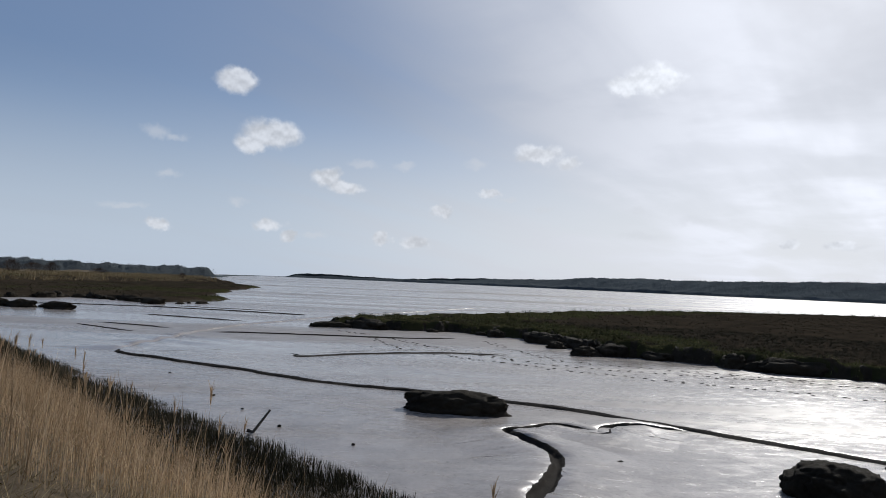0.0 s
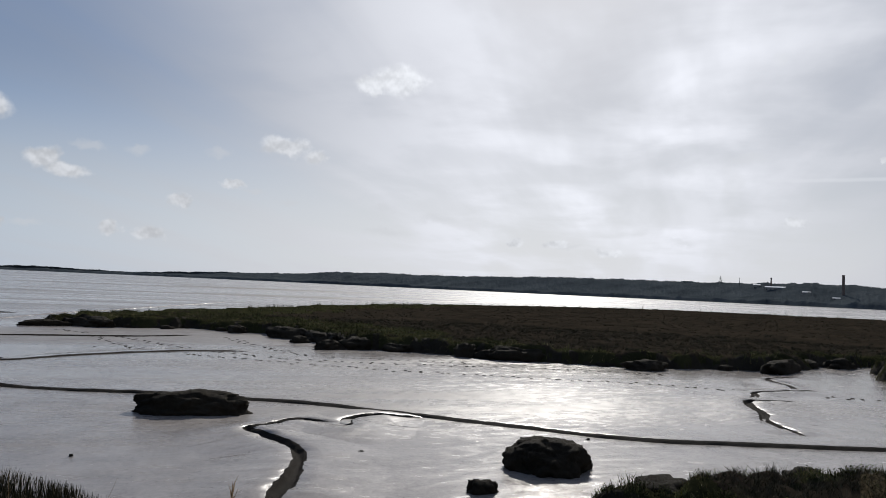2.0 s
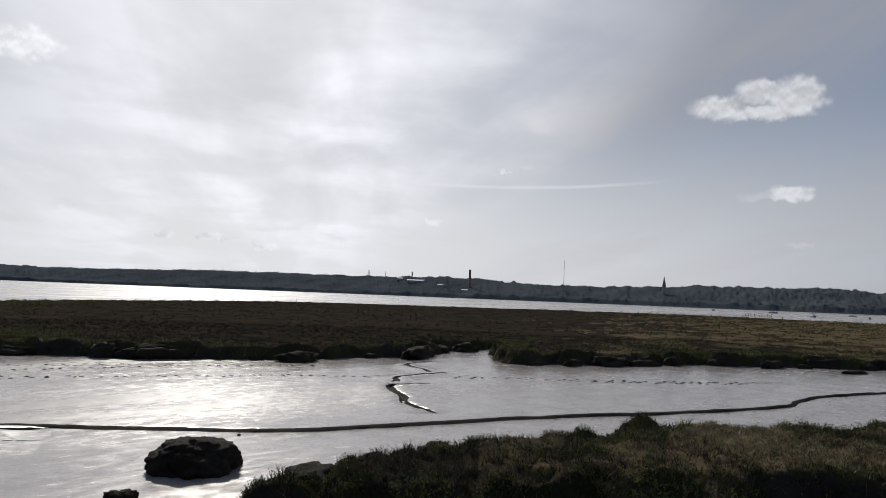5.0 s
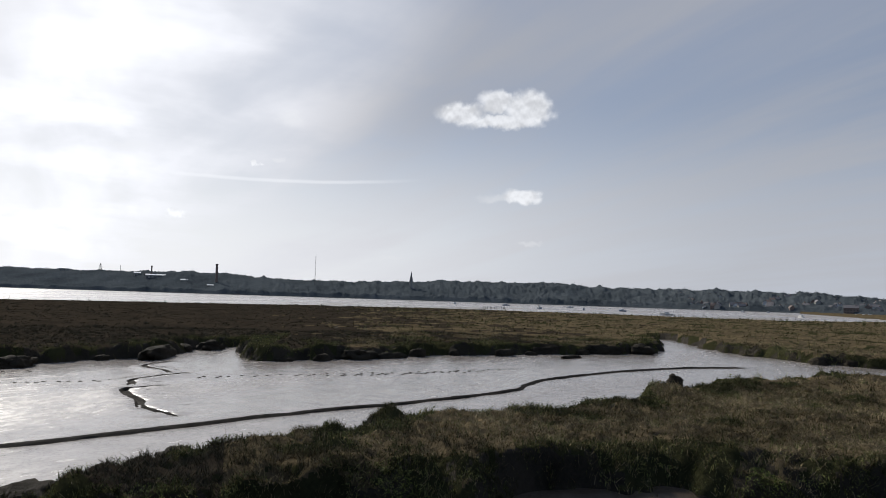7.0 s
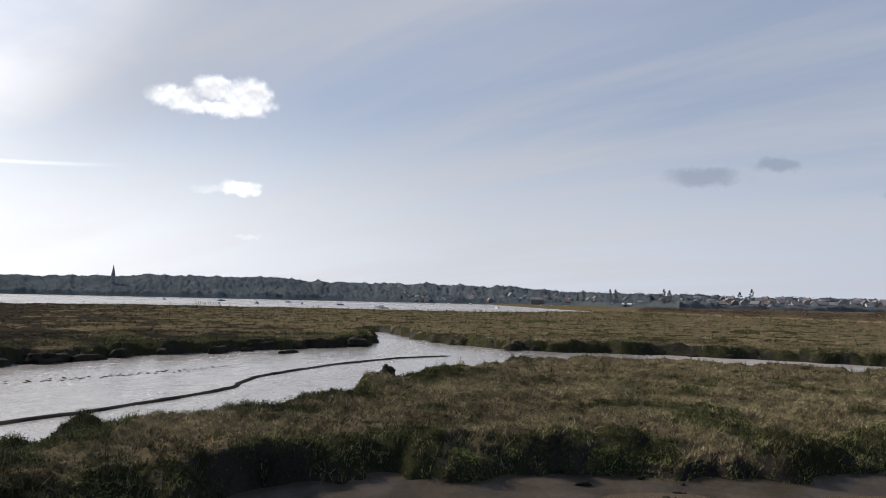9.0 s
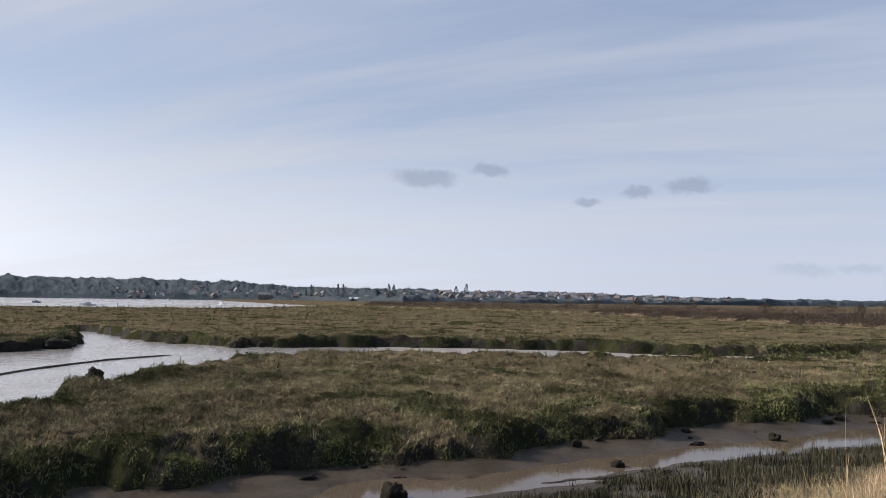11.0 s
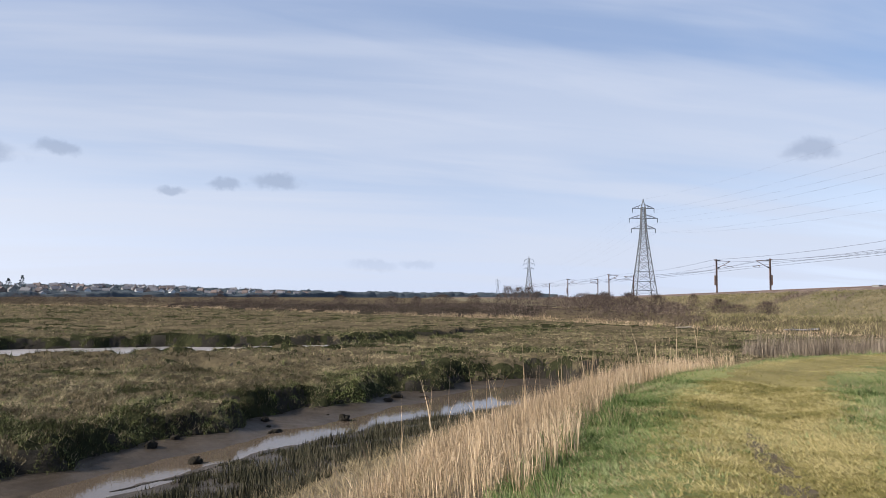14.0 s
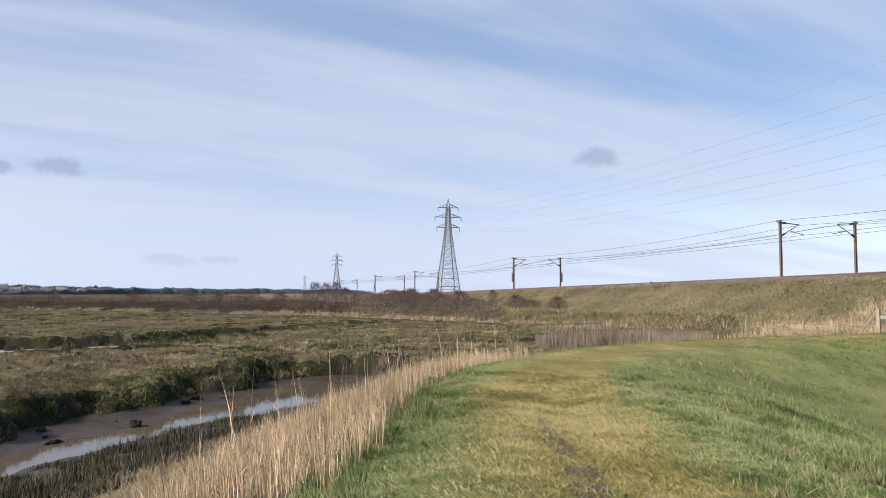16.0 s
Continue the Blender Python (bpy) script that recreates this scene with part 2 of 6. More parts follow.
def leafy(name, stops, rough=0.75, translucent=0.25, random_weight=0.75, spec=0.25):
    """Blades, stems and leaves: each island takes its own tint."""
    m, nt, b = material(name)
    g = nt.nodes.new("ShaderNodeNewGeometry")
    patch = nmath(nt, "ADD", nmath(nt, "MULTIPLY", tex_noise(nt, coords(nt), 0.3, 3), 0.35), nmath(nt, "MULTIPLY", tex_noise(nt, coords(nt), 1.5, 3), 0.30))
    patch = nmath(nt, "ADD", patch, nmath(nt, "MULTIPLY", tex_noise(nt, coords(nt), 11.0, 4, 0.8), 0.45))
    # steep patch contrast stands in for shadows among the tufts
    patch = nmath(nt, "ADD", nmath(nt, "MULTIPLY", nmath(nt, "SUBTRACT", patch, 0.55), 7.0), 0.5, True)
    f = nmath(nt, "ADD", nmath(nt, "MULTIPLY", g.outputs["Random Per Island"], random_weight), nmath(nt, "MULTIPLY", patch, 1 - random_weight))
    c = ramp(nt, f, stops)
    nt.links.new(c, b.inputs["Base Color"])
    b.inputs["Roughness"].default_value = rough
    b.inputs["Specular IOR Level"].default_value = spec
    if translucent:
        tr = nt.nodes.new("ShaderNodeBsdfTranslucent")
        nt.links.new(c, tr.inputs[0])
        ms = nt.nodes.new("ShaderNodeMixShader")
        ms.inputs[0].default_value = translucent
        nt.links.new(b.outputs[0], ms.inputs[1])
        nt.links.new(tr.outputs[0], ms.inputs[2])
        nt.links.new(ms.outputs[0], nt.nodes["Material Output"].inputs[0])
    return m


def make_mud(name, dark, mid_tone, light, gloss, shine=0.52):
    m, nt, b = material(name)
    v = coords(nt)
    big = tex_noise(nt, v, 0.06, 4, 0.5, 0.4)
    mid = tex_noise(nt, v, 0.7, 4, 0.55, 0.3)
    streak = tex_noise(nt, coords(nt, scale=(0.2, 1.4, 1.0)), 0.09, 6, 0.62, 0.5)
    fine = tex_noise(nt, v, 7.0, 6, 0.7)
    grit = tex_noise(nt, v, 22.0, 4, 0.65)
    f = nmath(nt, "ADD", nmath(nt, "MULTIPLY", mid, 0.5), nmath(nt, "MULTIPLY", fine, 0.5))
    nt.links.new(ramp(nt, f, [(0.33, dark), (0.5, mid_tone), (0.67, light)]), b.inputs["Base Color"])
    film = tex_noise(nt, coords(nt, scale=(0.7, 1.3, 1.0)), 2.2, 5, 0.6, 0.3)
    wet = nmath(nt, "ADD", nmath(nt, "MULTIPLY", streak, 0.6), nmath(nt, "MULTIPLY", film, 0.4))
    banks = tex_noise(nt, coords(nt, scale=(0.25, 1.0, 1.0)), 0.022, 5, 0.6, 0.8)       # drier swells and wet hollows
    roughness = ramp(nt, wet, [(0.36, (gloss,) * 3), (0.50, (gloss + 0.09,) * 3), (0.64, (gloss + 0.26,) * 3)])
    roughness = nmath(nt, "ADD", roughness, ramp(nt, banks, [(0.50, (0.0,) * 3), (0.62, (0.22,) * 3)]))
    nt.links.new(roughness, b.inputs["Roughness"])
    ridges = tex_noise(nt, coords(nt, scale=(0.10, 0.8, 1.0)), 0.10, 6, 0.66, 0.6)
    sheen = ramp(nt, ridges, [(0.49, (shine,) * 3), (0.66, (shine * 0.4,) * 3)])
    nt.links.new(nmath(nt, "MULTIPLY", sheen, ramp(nt, banks, [(0.50, (1.0,) * 3), (0.58, (0.35,) * 3)])), b.inputs["Specular IOR Level"])
    b.inputs["IOR"].default_value = 1.55
    h = nmath(nt, "ADD", nmath(nt, "ADD", nmath(nt, "MULTIPLY", fine, 0.75), nmath(nt, "MULTIPLY", grit, 0.3)), nmath(nt, "ADD", nmath(nt, "MULTIPLY", mid, 0.35), nmath(nt, "MULTIPLY", film, 0.2)))
    pimple = nt.nodes.new("ShaderNodeMapRange")
    pimple.interpolation_type = "SMOOTHSTEP"
    nt.links.new(tex_noise(nt, v, 8.0, 3, 0.6), pimple.inputs[0])
    pimple.inputs[1].default_value, pimple.inputs[2].default_value = 0.62, 0.76
    h = nmath(nt, "ADD", h, nmath(nt, "MULTIPLY", pimple.outputs[0], 0.9))
    bump(nt, b, h, 0.5, 0.014)
    return m


def make_soil(name, dark, light, rough=0.8, scale=2.5, bumps=0.06, spec=0.08):
    m, nt, b = material(name)
    v = coords(nt)
    a, c = tex_noise(nt, v, scale * 0.15, 4), tex_noise(nt, v, scale * 3, 6, 0.8)
    f = nmath(nt, "ADD", nmath(nt, "MULTIPLY", a, 0.55), nmath(nt, "MULTIPLY", c, 0.45))
    nt.links.new(ramp(nt, f, [(0.33, dark), (0.66, light)]), b.inputs["Base Color"])
    b.inputs["Roughness"].default_value, b.inputs["Specular IOR Level"].default_value = rough, spec
    bump(nt, b, c, 0.7, bumps)
    return m


MUD = make_mud("wet_mud", (0.155, 0.138, 0.125), (0.24, 0.216, 0.198), (0.315, 0.285, 0.262), 0.11, 0.33)
WATER = simple("silty_water", (0.088, 0.066, 0.047), 0.05, 0.0, 0.15, 0.8, 0.002)
WATER.node_tree.nodes["Principled BSDF"].inputs["IOR"].default_value = 1.33
CREEK_MUD = make_mud("soft_creek_mud", (0.024, 0.018, 0.013), (0.044, 0.034, 0.025), (0.072, 0.056, 0.042), 0.30, 0.12)
PEAT = make_soil("wet_peat", (0.009, 0.008, 0.006), (0.050, 0.042, 0.031), 0.85, 3.0, 0.2, 0.05)
MARSH_SOIL = make_soil("marsh_turf", (0.015, 0.013, 0.010), (0.046, 0.036, 0.026), 0.95, 1.6, 0.10, 0.0)
MARSH_TAN = make_soil("withered_marsh", (0.029, 0.024, 0.015), (0.145, 0.112, 0.065), 0.95, 2.2, 0.12, 0.0)
MARSH_GREEN = make_soil("green_marsh", (0.012, 0.013, 0.007), (0.046, 0.045, 0.021), 0.95, 2.2, 0.12, 0.0)
TURF = make_soil("mown_turf", (0.062, 0.074, 0.020), (0.22, 0.215, 0.078), 0.85, 3.0, 0.05)
PATH_TURF = make_soil("path_turf", (0.085, 0.072, 0.024), (0.26, 0.208, 0.08), 0.9, 4.0, 0.04)
TRODDEN = make_soil("trodden_earth", (0.055, 0.041, 0.026), (0.145, 0.112, 0.072), 0.9, 4.0, 0.03)
# bluish grey carries the haze of distance in the land's colour
LAND = make_soil("hazy_far_land", (0.062, 0.073, 0.080), (0.082, 0.094, 0.099), 0.95, 0.05, 0.5, 0.0)
BALLAST = make_soil("ballast", (0.065, 0.045, 0.036), (0.15, 0.112, 0.09), 0.9, 4.0, 0.05)
EMB_SOIL = make_soil("embankment_turf", (0.065, 0.055, 0.030), (0.16, 0.125, 0.07), 0.9, 1.0, 0.1)
STEEL = simple("galvanised_steel", (0.075, 0.078, 0.082), 0.65, 0.2, 0.2, 2.0)
RUST = simple("rusty_steel", (0.13, 0.085, 0.065), 0.7, 0.3, 0.3, 2.0)
CABLE = simple("cable", (0.12, 0.12, 0.12), 0.5, 0.5, 0.1)
BRICK = simple("brickwork", (0.16, 0.12, 0.10), 0.85, 0.0, 0.25, 0.6)
STONE = simple("grey_stone", (0.24, 0.23, 0.21), 0.85, 0.0, 0.2, 0.4)
WOOD = simple("weathered_wood", (0.22, 0.18, 0.13), 0.8, 0.0, 0.3, 4.0, 0.01)
DARK_WOOD = simple("wet_dark_wood", (0.035, 0.028, 0.022), 0.5, 0.0, 0.3, 6.0, 0.01)
WHITE = simple("white_paint", (0.50, 0.50, 0.49), 0.6, 0.0, 0.08)
SLATE = simple("slate_roof", (0.13, 0.12, 0.12), 0.6, 0.0, 0.2, 0.8)
ROOF_TILE = simple("clay_roof", (0.13, 0.095, 0.08), 0.8, 0.0, 0.2, 0.8)
GLASS = simple("dark_glass", (0.03, 0.035, 0.04), 0.08)
HULL_BLUE = simple("blue_hull", (0.05, 0.09, 0.16), 0.35)
# far twigs keep distance haze in their pale bluish tint
FAR_TREES = leafy("hazy_far_woodland", [(0.1, (0.070, 0.083, 0.092)), (0.5, (0.100, 0.114, 0.120)), (0.9, (0.150, 0.158, 0.154))], 0.95, 0.5, 0.5, 0.0)
# canopy sheet: shade between crowns and distance haze put into the colour
WOOD_DEPTH = make_soil("hazy_woodland_shade", (0.034, 0.042, 0.048), (0.086, 0.098, 0.105), 0.95, 0.07, 3.0, 0.0)
# dark mud: footprints, and the painted shade of bank and runnel faces
PRESSED_AND_SHADED = make_soil("pressed_and_shaded_mud", (0.012, 0.0105, 0.009), (0.040, 0.035, 0.030), 0.8, 6.0, 0.06, 0.02)
BANK_GREEN = leafy("green_bank_grass", [(0.05, (0.05, 0.056, 0.018)), (0.5, (0.12, 0.118, 0.042)), (0.95, (0.27, 0.23, 0.11))], 0.85, 0.2, 0.55, 0.05)

REED = leafy("dry_reed", [(0.05, (0.15, 0.105, 0.060)), (0.5, (0.385, 0.275, 0.165)), (0.95, (0.66, 0.505, 0.335))], 0.8, 0.22, 0.6, 0.05)
MATTED = leafy("matted_dry_grass", [(0.05, (0.13, 0.10, 0.05)), (0.5, (0.26, 0.20, 0.11)), (0.95, (0.36, 0.28, 0.16))], 0.85, 0.08, 0.75, 0.05)
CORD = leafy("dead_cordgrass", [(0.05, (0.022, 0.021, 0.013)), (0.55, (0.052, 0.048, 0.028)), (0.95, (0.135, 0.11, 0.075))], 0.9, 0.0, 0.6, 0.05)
PURSLANE = leafy("sea_purslane", [(0.1, (0.020, 0.022, 0.010)), (0.5, (0.066, 0.068, 0.028)), (0.9, (0.20, 0.20, 0.078))], 0.95, 0.0, 0.28, 0.0)
MARSH_GRASS = leafy("marsh_grass", [(0.1, (0.045, 0.037, 0.022)), (0.5, (0.165, 0.130, 0.076)), (0.9, (0.40, 0.32, 0.19))], 0.95, 0.0, 0.28, 0.0)
GRASS = leafy("green_grass", [(0.05, (0.042, 0.066, 0.018)), (0.5, (0.112, 0.148, 0.047)), (0.95, (0.27, 0.285, 0.13))], 0.8, 0.2, 0.25, 0.05)
PATH_GRASS = leafy("trodden_grass", [(0.05, (0.088, 0.078, 0.024)), (0.5, (0.225, 0.190, 0.063)), (0.95, (0.44, 0.355, 0.165))], 0.8, 0.2, 0.35, 0.1)
TWIGS = leafy("bare_twigs", [(0.05, (0.06, 0.042, 0.034)), (0.5, (0.12, 0.085, 0.066)), (0.95, (0.20, 0.15, 0.11))], 0.85, 0.0)
DEAD_REED = leafy("grey_dead_reed", [(0.05, (0.06, 0.046, 0.033)), (0.5, (0.165, 0.128, 0.094)), (0.95, (0.30, 0.24, 0.175))], 0.8, 0.1, 0.7, 0.05)
SCARP_GREEN = leafy("fresh_green_weed", [(0.05, (0.035, 0.048, 0.012)), (0.5, (0.11, 0.13, 0.032)), (0.95, (0.27, 0.275, 0.085))], 0.85, 0.0, 0.2, 0.05)
SCRUB = leafy("leafless_scrub", [(0.05, (0.038, 0.028, 0.024)), (0.5, (0.080, 0.059, 0.048)), (0.95, (0.165, 0.125, 0.096))], 0.9, 0.0, 0.45, 0.0)
BANK_GRASS = leafy("rough_bank_grass", [(0.05, (0.07, 0.068, 0.028)), (0.5, (0.18, 0.152, 0.072)), (0.95, (0.36, 0.285, 0.16))], 0.85, 0.2, 0.55, 0.08)

# ---------------------------------------------------------------- lie of the land
def vnoise(x, y, seed=0):
    """Smooth value noise, 0 to 1."""
    xi, yi = np.floor(x).astype(np.int64), np.floor(y).astype(np.int64)
    fx, fy = x - xi, y - yi
    fx, fy = fx * fx * (3 - 2 * fx), fy * fy * (3 - 2 * fy)

    def h(a, b):
        n = (a * 374761393 + b * 668265263 + seed * 974634777) & 0xFFFFFFFF
        n = ((n ^ (n >> 13)) * 1274126177) & 0xFFFFFFFF
        return ((n ^ (n >> 16)) & 0xFFFF) / 65535.0

    a = h(xi, yi) * (1 - fx) + h(xi + 1, yi) * fx
    b = h(xi, yi + 1) * (1 - fx) + h(xi + 1, yi + 1) * fx
    return a * (1 - fy) + b * fy


def tussocks(x, y, size, seed=0):
    """Rounded humps packed side by side, 0 to 1."""
    xi, yi = np.floor(x / size), np.floor(y / size)
    best = np.zeros(np.shape(x))
    for dx in (-1, 0, 1):
        for dy in (-1, 0, 1):
            cx, cy = xi + dx, yi + dy
            px, py = cx + vnoise(cx, cy, seed), cy + vnoise(cx, cy, seed + 1)
            reach = 0.55 + 0.45 * vnoise(cx, cy, seed + 2)
            d2 = ((x / size - px) ** 2 + (y / size - py) ** 2) / reach ** 2
            best = np.maximum(best, (0.35 + 0.65 * vnoise(cx, cy, seed + 3)) * np.sqrt(np.maximum(0, 1 - d2)))
    return best


def fnoise(x, y, size, octaves=4, seed=0, gain=0.5):
    """Fractal noise about 0, between -1 and 1; size: metres of its largest swells."""
    t, amp, total = 0.0, 1.0, 0.0
    for i in range(octaves):
        t = t + amp * (vnoise(x / size * 2 ** i + 17.3 * i, y / size * 2 ** i - 9.1 * i, seed + i) * 2 - 1)
        total += amp
        amp *= gain
    return t / total


def smooth(x, a, b):
    t = np.clip((x - a) / (b - a), 0, 1)
    return t * t * (3 - 2 * t)


def polyline(x, y, pts):
    """Distance to a polyline, the side (positive: left of its direction) and the length along it."""
    best, side, along, run = np.full(np.shape(x), 1e9), np.zeros(np.shape(x)), np.zeros(np.shape(x)), 0.0
    for (x0, y0), (x1, y1) in zip(pts, pts[1:]):
        dx, dy = x1 - x0, y1 - y0
        n = math.hypot(dx, dy)
        u = np.clip(((x - x0) * dx + (y - y0) * dy) / (n * n), 0, 1)
        d = np.hypot(x - x0 - u * dx, y - y0 - u * dy)
        c = (dx * (y - y0) - dy * (x - x0)) / n
        near = d < best
        best = np.where(near, d, best)
        side = np.where(near, np.sign(c), side)
        along = np.where(near, run + u * n, along)
        run += n
    return best, side, along


def inside(x, y, poly):
    """Signed distance to a closed outline, positive inside."""
    d, _, _ = polyline(x, y, poly + poly[:1])
    odd = np.zeros(np.shape(x), bool)
    for (x0, y0), (x1, y1) in zip(poly, poly[1:] + poly[:1]):
        if y0 != y1:
            odd ^= ((y0 > y) != (y1 > y)) & (x < (x1 - x0) * (y - y0) / (y1 - y0) + x0)
    return np.where(odd, d, -d)


# drains in the mud: outline, height of the bank along its left side (minus: right), how far it reaches back
DRAINS = [
    ([(-16.8, 38.9), (-16.5, 37.2), (-15.3, 35.9), (-12.7, 34.6), (-9.4, 32.6), (-6.4, 30.5), (-3.9, 29.2), (-0.7, 28.0), (2.2, 26.6), (4.6, 25.2), (7.5, 22.9), (10.2, 20.3), (12.7, 18.3), (15.5, 17.2), (18.2, 16.3),
      (21.3, 15.2), (25.6, 13.2), (30.0, 11.5), (33.0, 10.5), (35.6, 10.9), (38.6, 10.6), (45.7, 8.2), (51.3, 5.2), (56.4, 0.4)], 0.092, 4.0),
    ([(-16.5, 37.2), (-17.0, 41.0), (-16.9, 46.7), (-16.9, 52.0), (-16.1, 60.5), (-14.6, 67.5), (-11.5, 79.4), (-5.8, 94.7), (8.4, 134.0)], 0.11, 3.0),
    ([(-8.0, 40.3), (-7.3, 38.6), (-4.5, 41.0), (0.5, 43.8), (5.0, 44.0)], 0.06, 1.0),
    ([(-60.0, 70.0), (-40.0, 84.0), (-20.0, 82.0), (-13.5, 79.4)], 0.10, 5.0),
    ([(-17.0, 51.6), (-11.0, 53.0), (-3.0, 53.5), (2.0, 56.0)], 0.08, 2.0),
    ([(-29.2, 70.1), (-22.0, 67.5), (-15.8, 63.4)], 0.08, 2.5),
    ([(-33.0, 88.4), (-26.0, 88.0), (-18.6, 85.7)], 0.09, 3.0),
    ([(-27.9, 55.0), (-24.6, 52.4), (-20.0, 49.2)], 0.05, 1.5),
    ([(-27.4, 57.0), (-22.5, 55.4), (-18.2, 52.4)], 0.06, 1.5),
    ([(16.4, -4.0), (16.0, -9.0), (16.3, -13.0), (17.2, -16.0)], 0.05, 1.2),
]
# narrow runnels with a bank on either side: outline, depth, half width, how far the banks slope back
RUNNELS = [
    ([(1.2, 11.5), (2.0, 14.2), (2.6, 15.9), (3.0, 17.6), (2.9, 18.7), (2.4, 20.0), (2.1, 20.8), (2.8, 21.3), (3.7, 22.0), (4.3, 21.5), (4.8, 20.9), (5.0, 21.6), (5.3, 22.1), (6.3, 22.5), (7.6, 22.4), (8.3, 22.2)], 0.13, 0.20, 1.8),
    ([(25.9, 24.3), (24.0, 24.2), (22.6, 24.2), (21.4, 22.8), (20.6, 21.4), (19.6, 20.2), (18.9, 18.3), (18.2, 16.5)], 0.11, 0.20, 2.0),
    ([(30.4, 27.3), (28.3, 26.9), (25.4, 26.7), (24.2, 25.6), (22.6, 24.2)], 0.08, 0.18, 1.2),
    ([(34.5, 32.7), (32.0, 31.9), (30.1, 31.0), (29.2, 28.8), (28.3, 26.9)], 0.08, 0.18, 1.2),
]


RILL = [(15.6, 2.0), (16.3, -4.6), (16.8, -8.0), (17.2, -10.9), (18.0, -14.9), (18.3, -19.5), (18.0, -23.3), (18.6, -26.9), (18.5, -30.6)]   # the trickle along the creek bed


def mud_z(x, y):
    r = np.hypot(x, y)
    creek = 0.15 * smooth(y, 8, 2) * smooth(x, 32, 23) * smooth(y, -44, -36)
    rill = 0.12 * np.exp(-(polyline(x + 0.6 * fnoise(x, y, 2.5, 3, 6), y + 0.4 * fnoise(x, y, 1.5, 2, 7), RILL)[0] / (0.95 + 0.8 * smooth(y, -18, -24))) ** 2) * smooth(y, -1, -5)
    wave = (x * 0.49 + y * 0.87) + 1.6 * fnoise(x, y, 14.0, 2, 8)        # wind-swept ribs on the open mud
    ribs = 0.045 * np.sin(wave * 2.3) * np.maximum(0, fnoise(x * 0.6, y * 0.6, 9.0, 2, 9) + 0.15) * smooth(x, -8, -17) * smooth(r, 34, 46) * smooth(r, 170, 90)
    return ribs - (1.0 - 0.95 * smooth(marsh_edge(x, y), -1.1, 0.1)) * creek - rill + 0.05 * fnoise(x, y, 9.0, 3, 3) * smooth(r, 400, 60) + 0.012 * fnoise(x, y, 1.2, 3, 5) * smooth(r, 90, 40)


# crest of the sea wall, from far up the estuary to where it joins the railway embankment; the sea is on its left
CREST = [(-420, 800), (-230, 480), (-150, 300), (-130, 150), (-110, 95), (-60, 57), (-32, 34.5), (-16, 17), (-6, 5.6), (-0.3, 0), (1.1, -5.5), (3.3, -11.5), (4.3, -16.5), (3.6, -21.5), (-0.2, -28.5), (-7.5, -36), (-24, -46), (-60, -66)]


def wall_place(x, y):
    d, side, along = polyline(x, y, CREST)
    s = d * side
    wide = smooth(y, 6, -9)          # the berm is wider to the south
    return s, 6.4 + 1.8 * wide, 9.9 + 2.7 * wide


def wall_z(x, y):
    s, foot, fringe = wall_place(x, y)
    z = 2.6 - 2.15 * smooth(s, 0.9, foot + 1.0) - 0.55 * smooth(s, foot - 0.5, fringe + 0.6) - 0.35 * smooth(s, fringe - 0.2, fringe + 1.1)
    z = np.where(s < 0, 2.6 - 1.5 * smooth(s, -0.9, -8.8), z)
    z = z + 0.05 * fnoise(x, y, 2.2, 3, 11) * smooth(np.abs(s), 0.6, 2.0) + 0.03 * fnoise(x, y, 0.7, 2, 12)
    z = z + 0.045 * fnoise(x, y, 0.55, 3, 18) * smooth(np.abs(s + 0.1), 1.0, 2.2) * smooth(s, 3.5, 2.5)
    return z - 0.05 * np.exp(-((s + 0.1) / 0.45) ** 2)


MARSH = [  # outline of the salt marsh: along the creek, round its heads, and back along the estuary
    (-11, 62.5), (-8, 65), (-4, 62), (1, 63), (7, 58), (10.5, 53), (11.2, 47), (16, 44.2), (20, 40.2), (25, 37), (34, 36), (43, 38), (46, 36.5), (36.2, 29.6), (40, 26.2), (50, 22.2), (60, 14.5), (66, 8.8),
    (80, 10), (92, 13), (93, 11), (72, 3), (64, -3), (63, -12), (60, -22), (55, -32), (48, -38.5), (45, -46), (47, -55), (45, -63), (40, -64), (40, -52), (38, -44), (37, -34), (40, -24), (44, -16), (46.5, -10), (45, -4.5), (41, -0.2), (36, 2.7),
    (30, 4.6), (25, 6.0), (20, 10.3), (15, 11.6), (11.5, 12.2), (8, 12.0), (6.6, 11.3), (8.5, 10.0), (13, 7.6), (17.4, 3.4), (18.1, -1.5), (18.8, -5), (18.8, -8), (19.3, -11), (21.1, -17.5), (21.4, -26.5), (22.6, -29.5), (20, -32.8),
    (15, -33.5), (8, -37), (0, -42), (-14, -50), (-8, -62), (20, -76), (47, -89), (63, -95), (85, -98), (115, -99), (183, -108), (245, -87), (330, -72), (300, -40), (240, -5), (257, 45), (252, 111), (200, 150), (135, 188), (100, 176), (48, 148), (20, 115), (0, 84), (-7, 68),
]
PANS = [((32.2, -21.3), 2.6, 1.3), ((78, -40), 6, 2.2), ((102, -38), 9, 2.5), ((60, 42), 4, 1.2), ((110, 70), 6, 1.5), ((128, 20), 8, 1.6)]   # muddy hollows in the marsh


def marsh_edge(x, y):
    return inside(x, y, MARSH) + 0.35 * fnoise(x, y, 1.9, 2, 23) + 0.9 * fnoise(x, y, 3.4, 3, 21) + 0.4 * fnoise(x, y, 1.1, 2, 22)


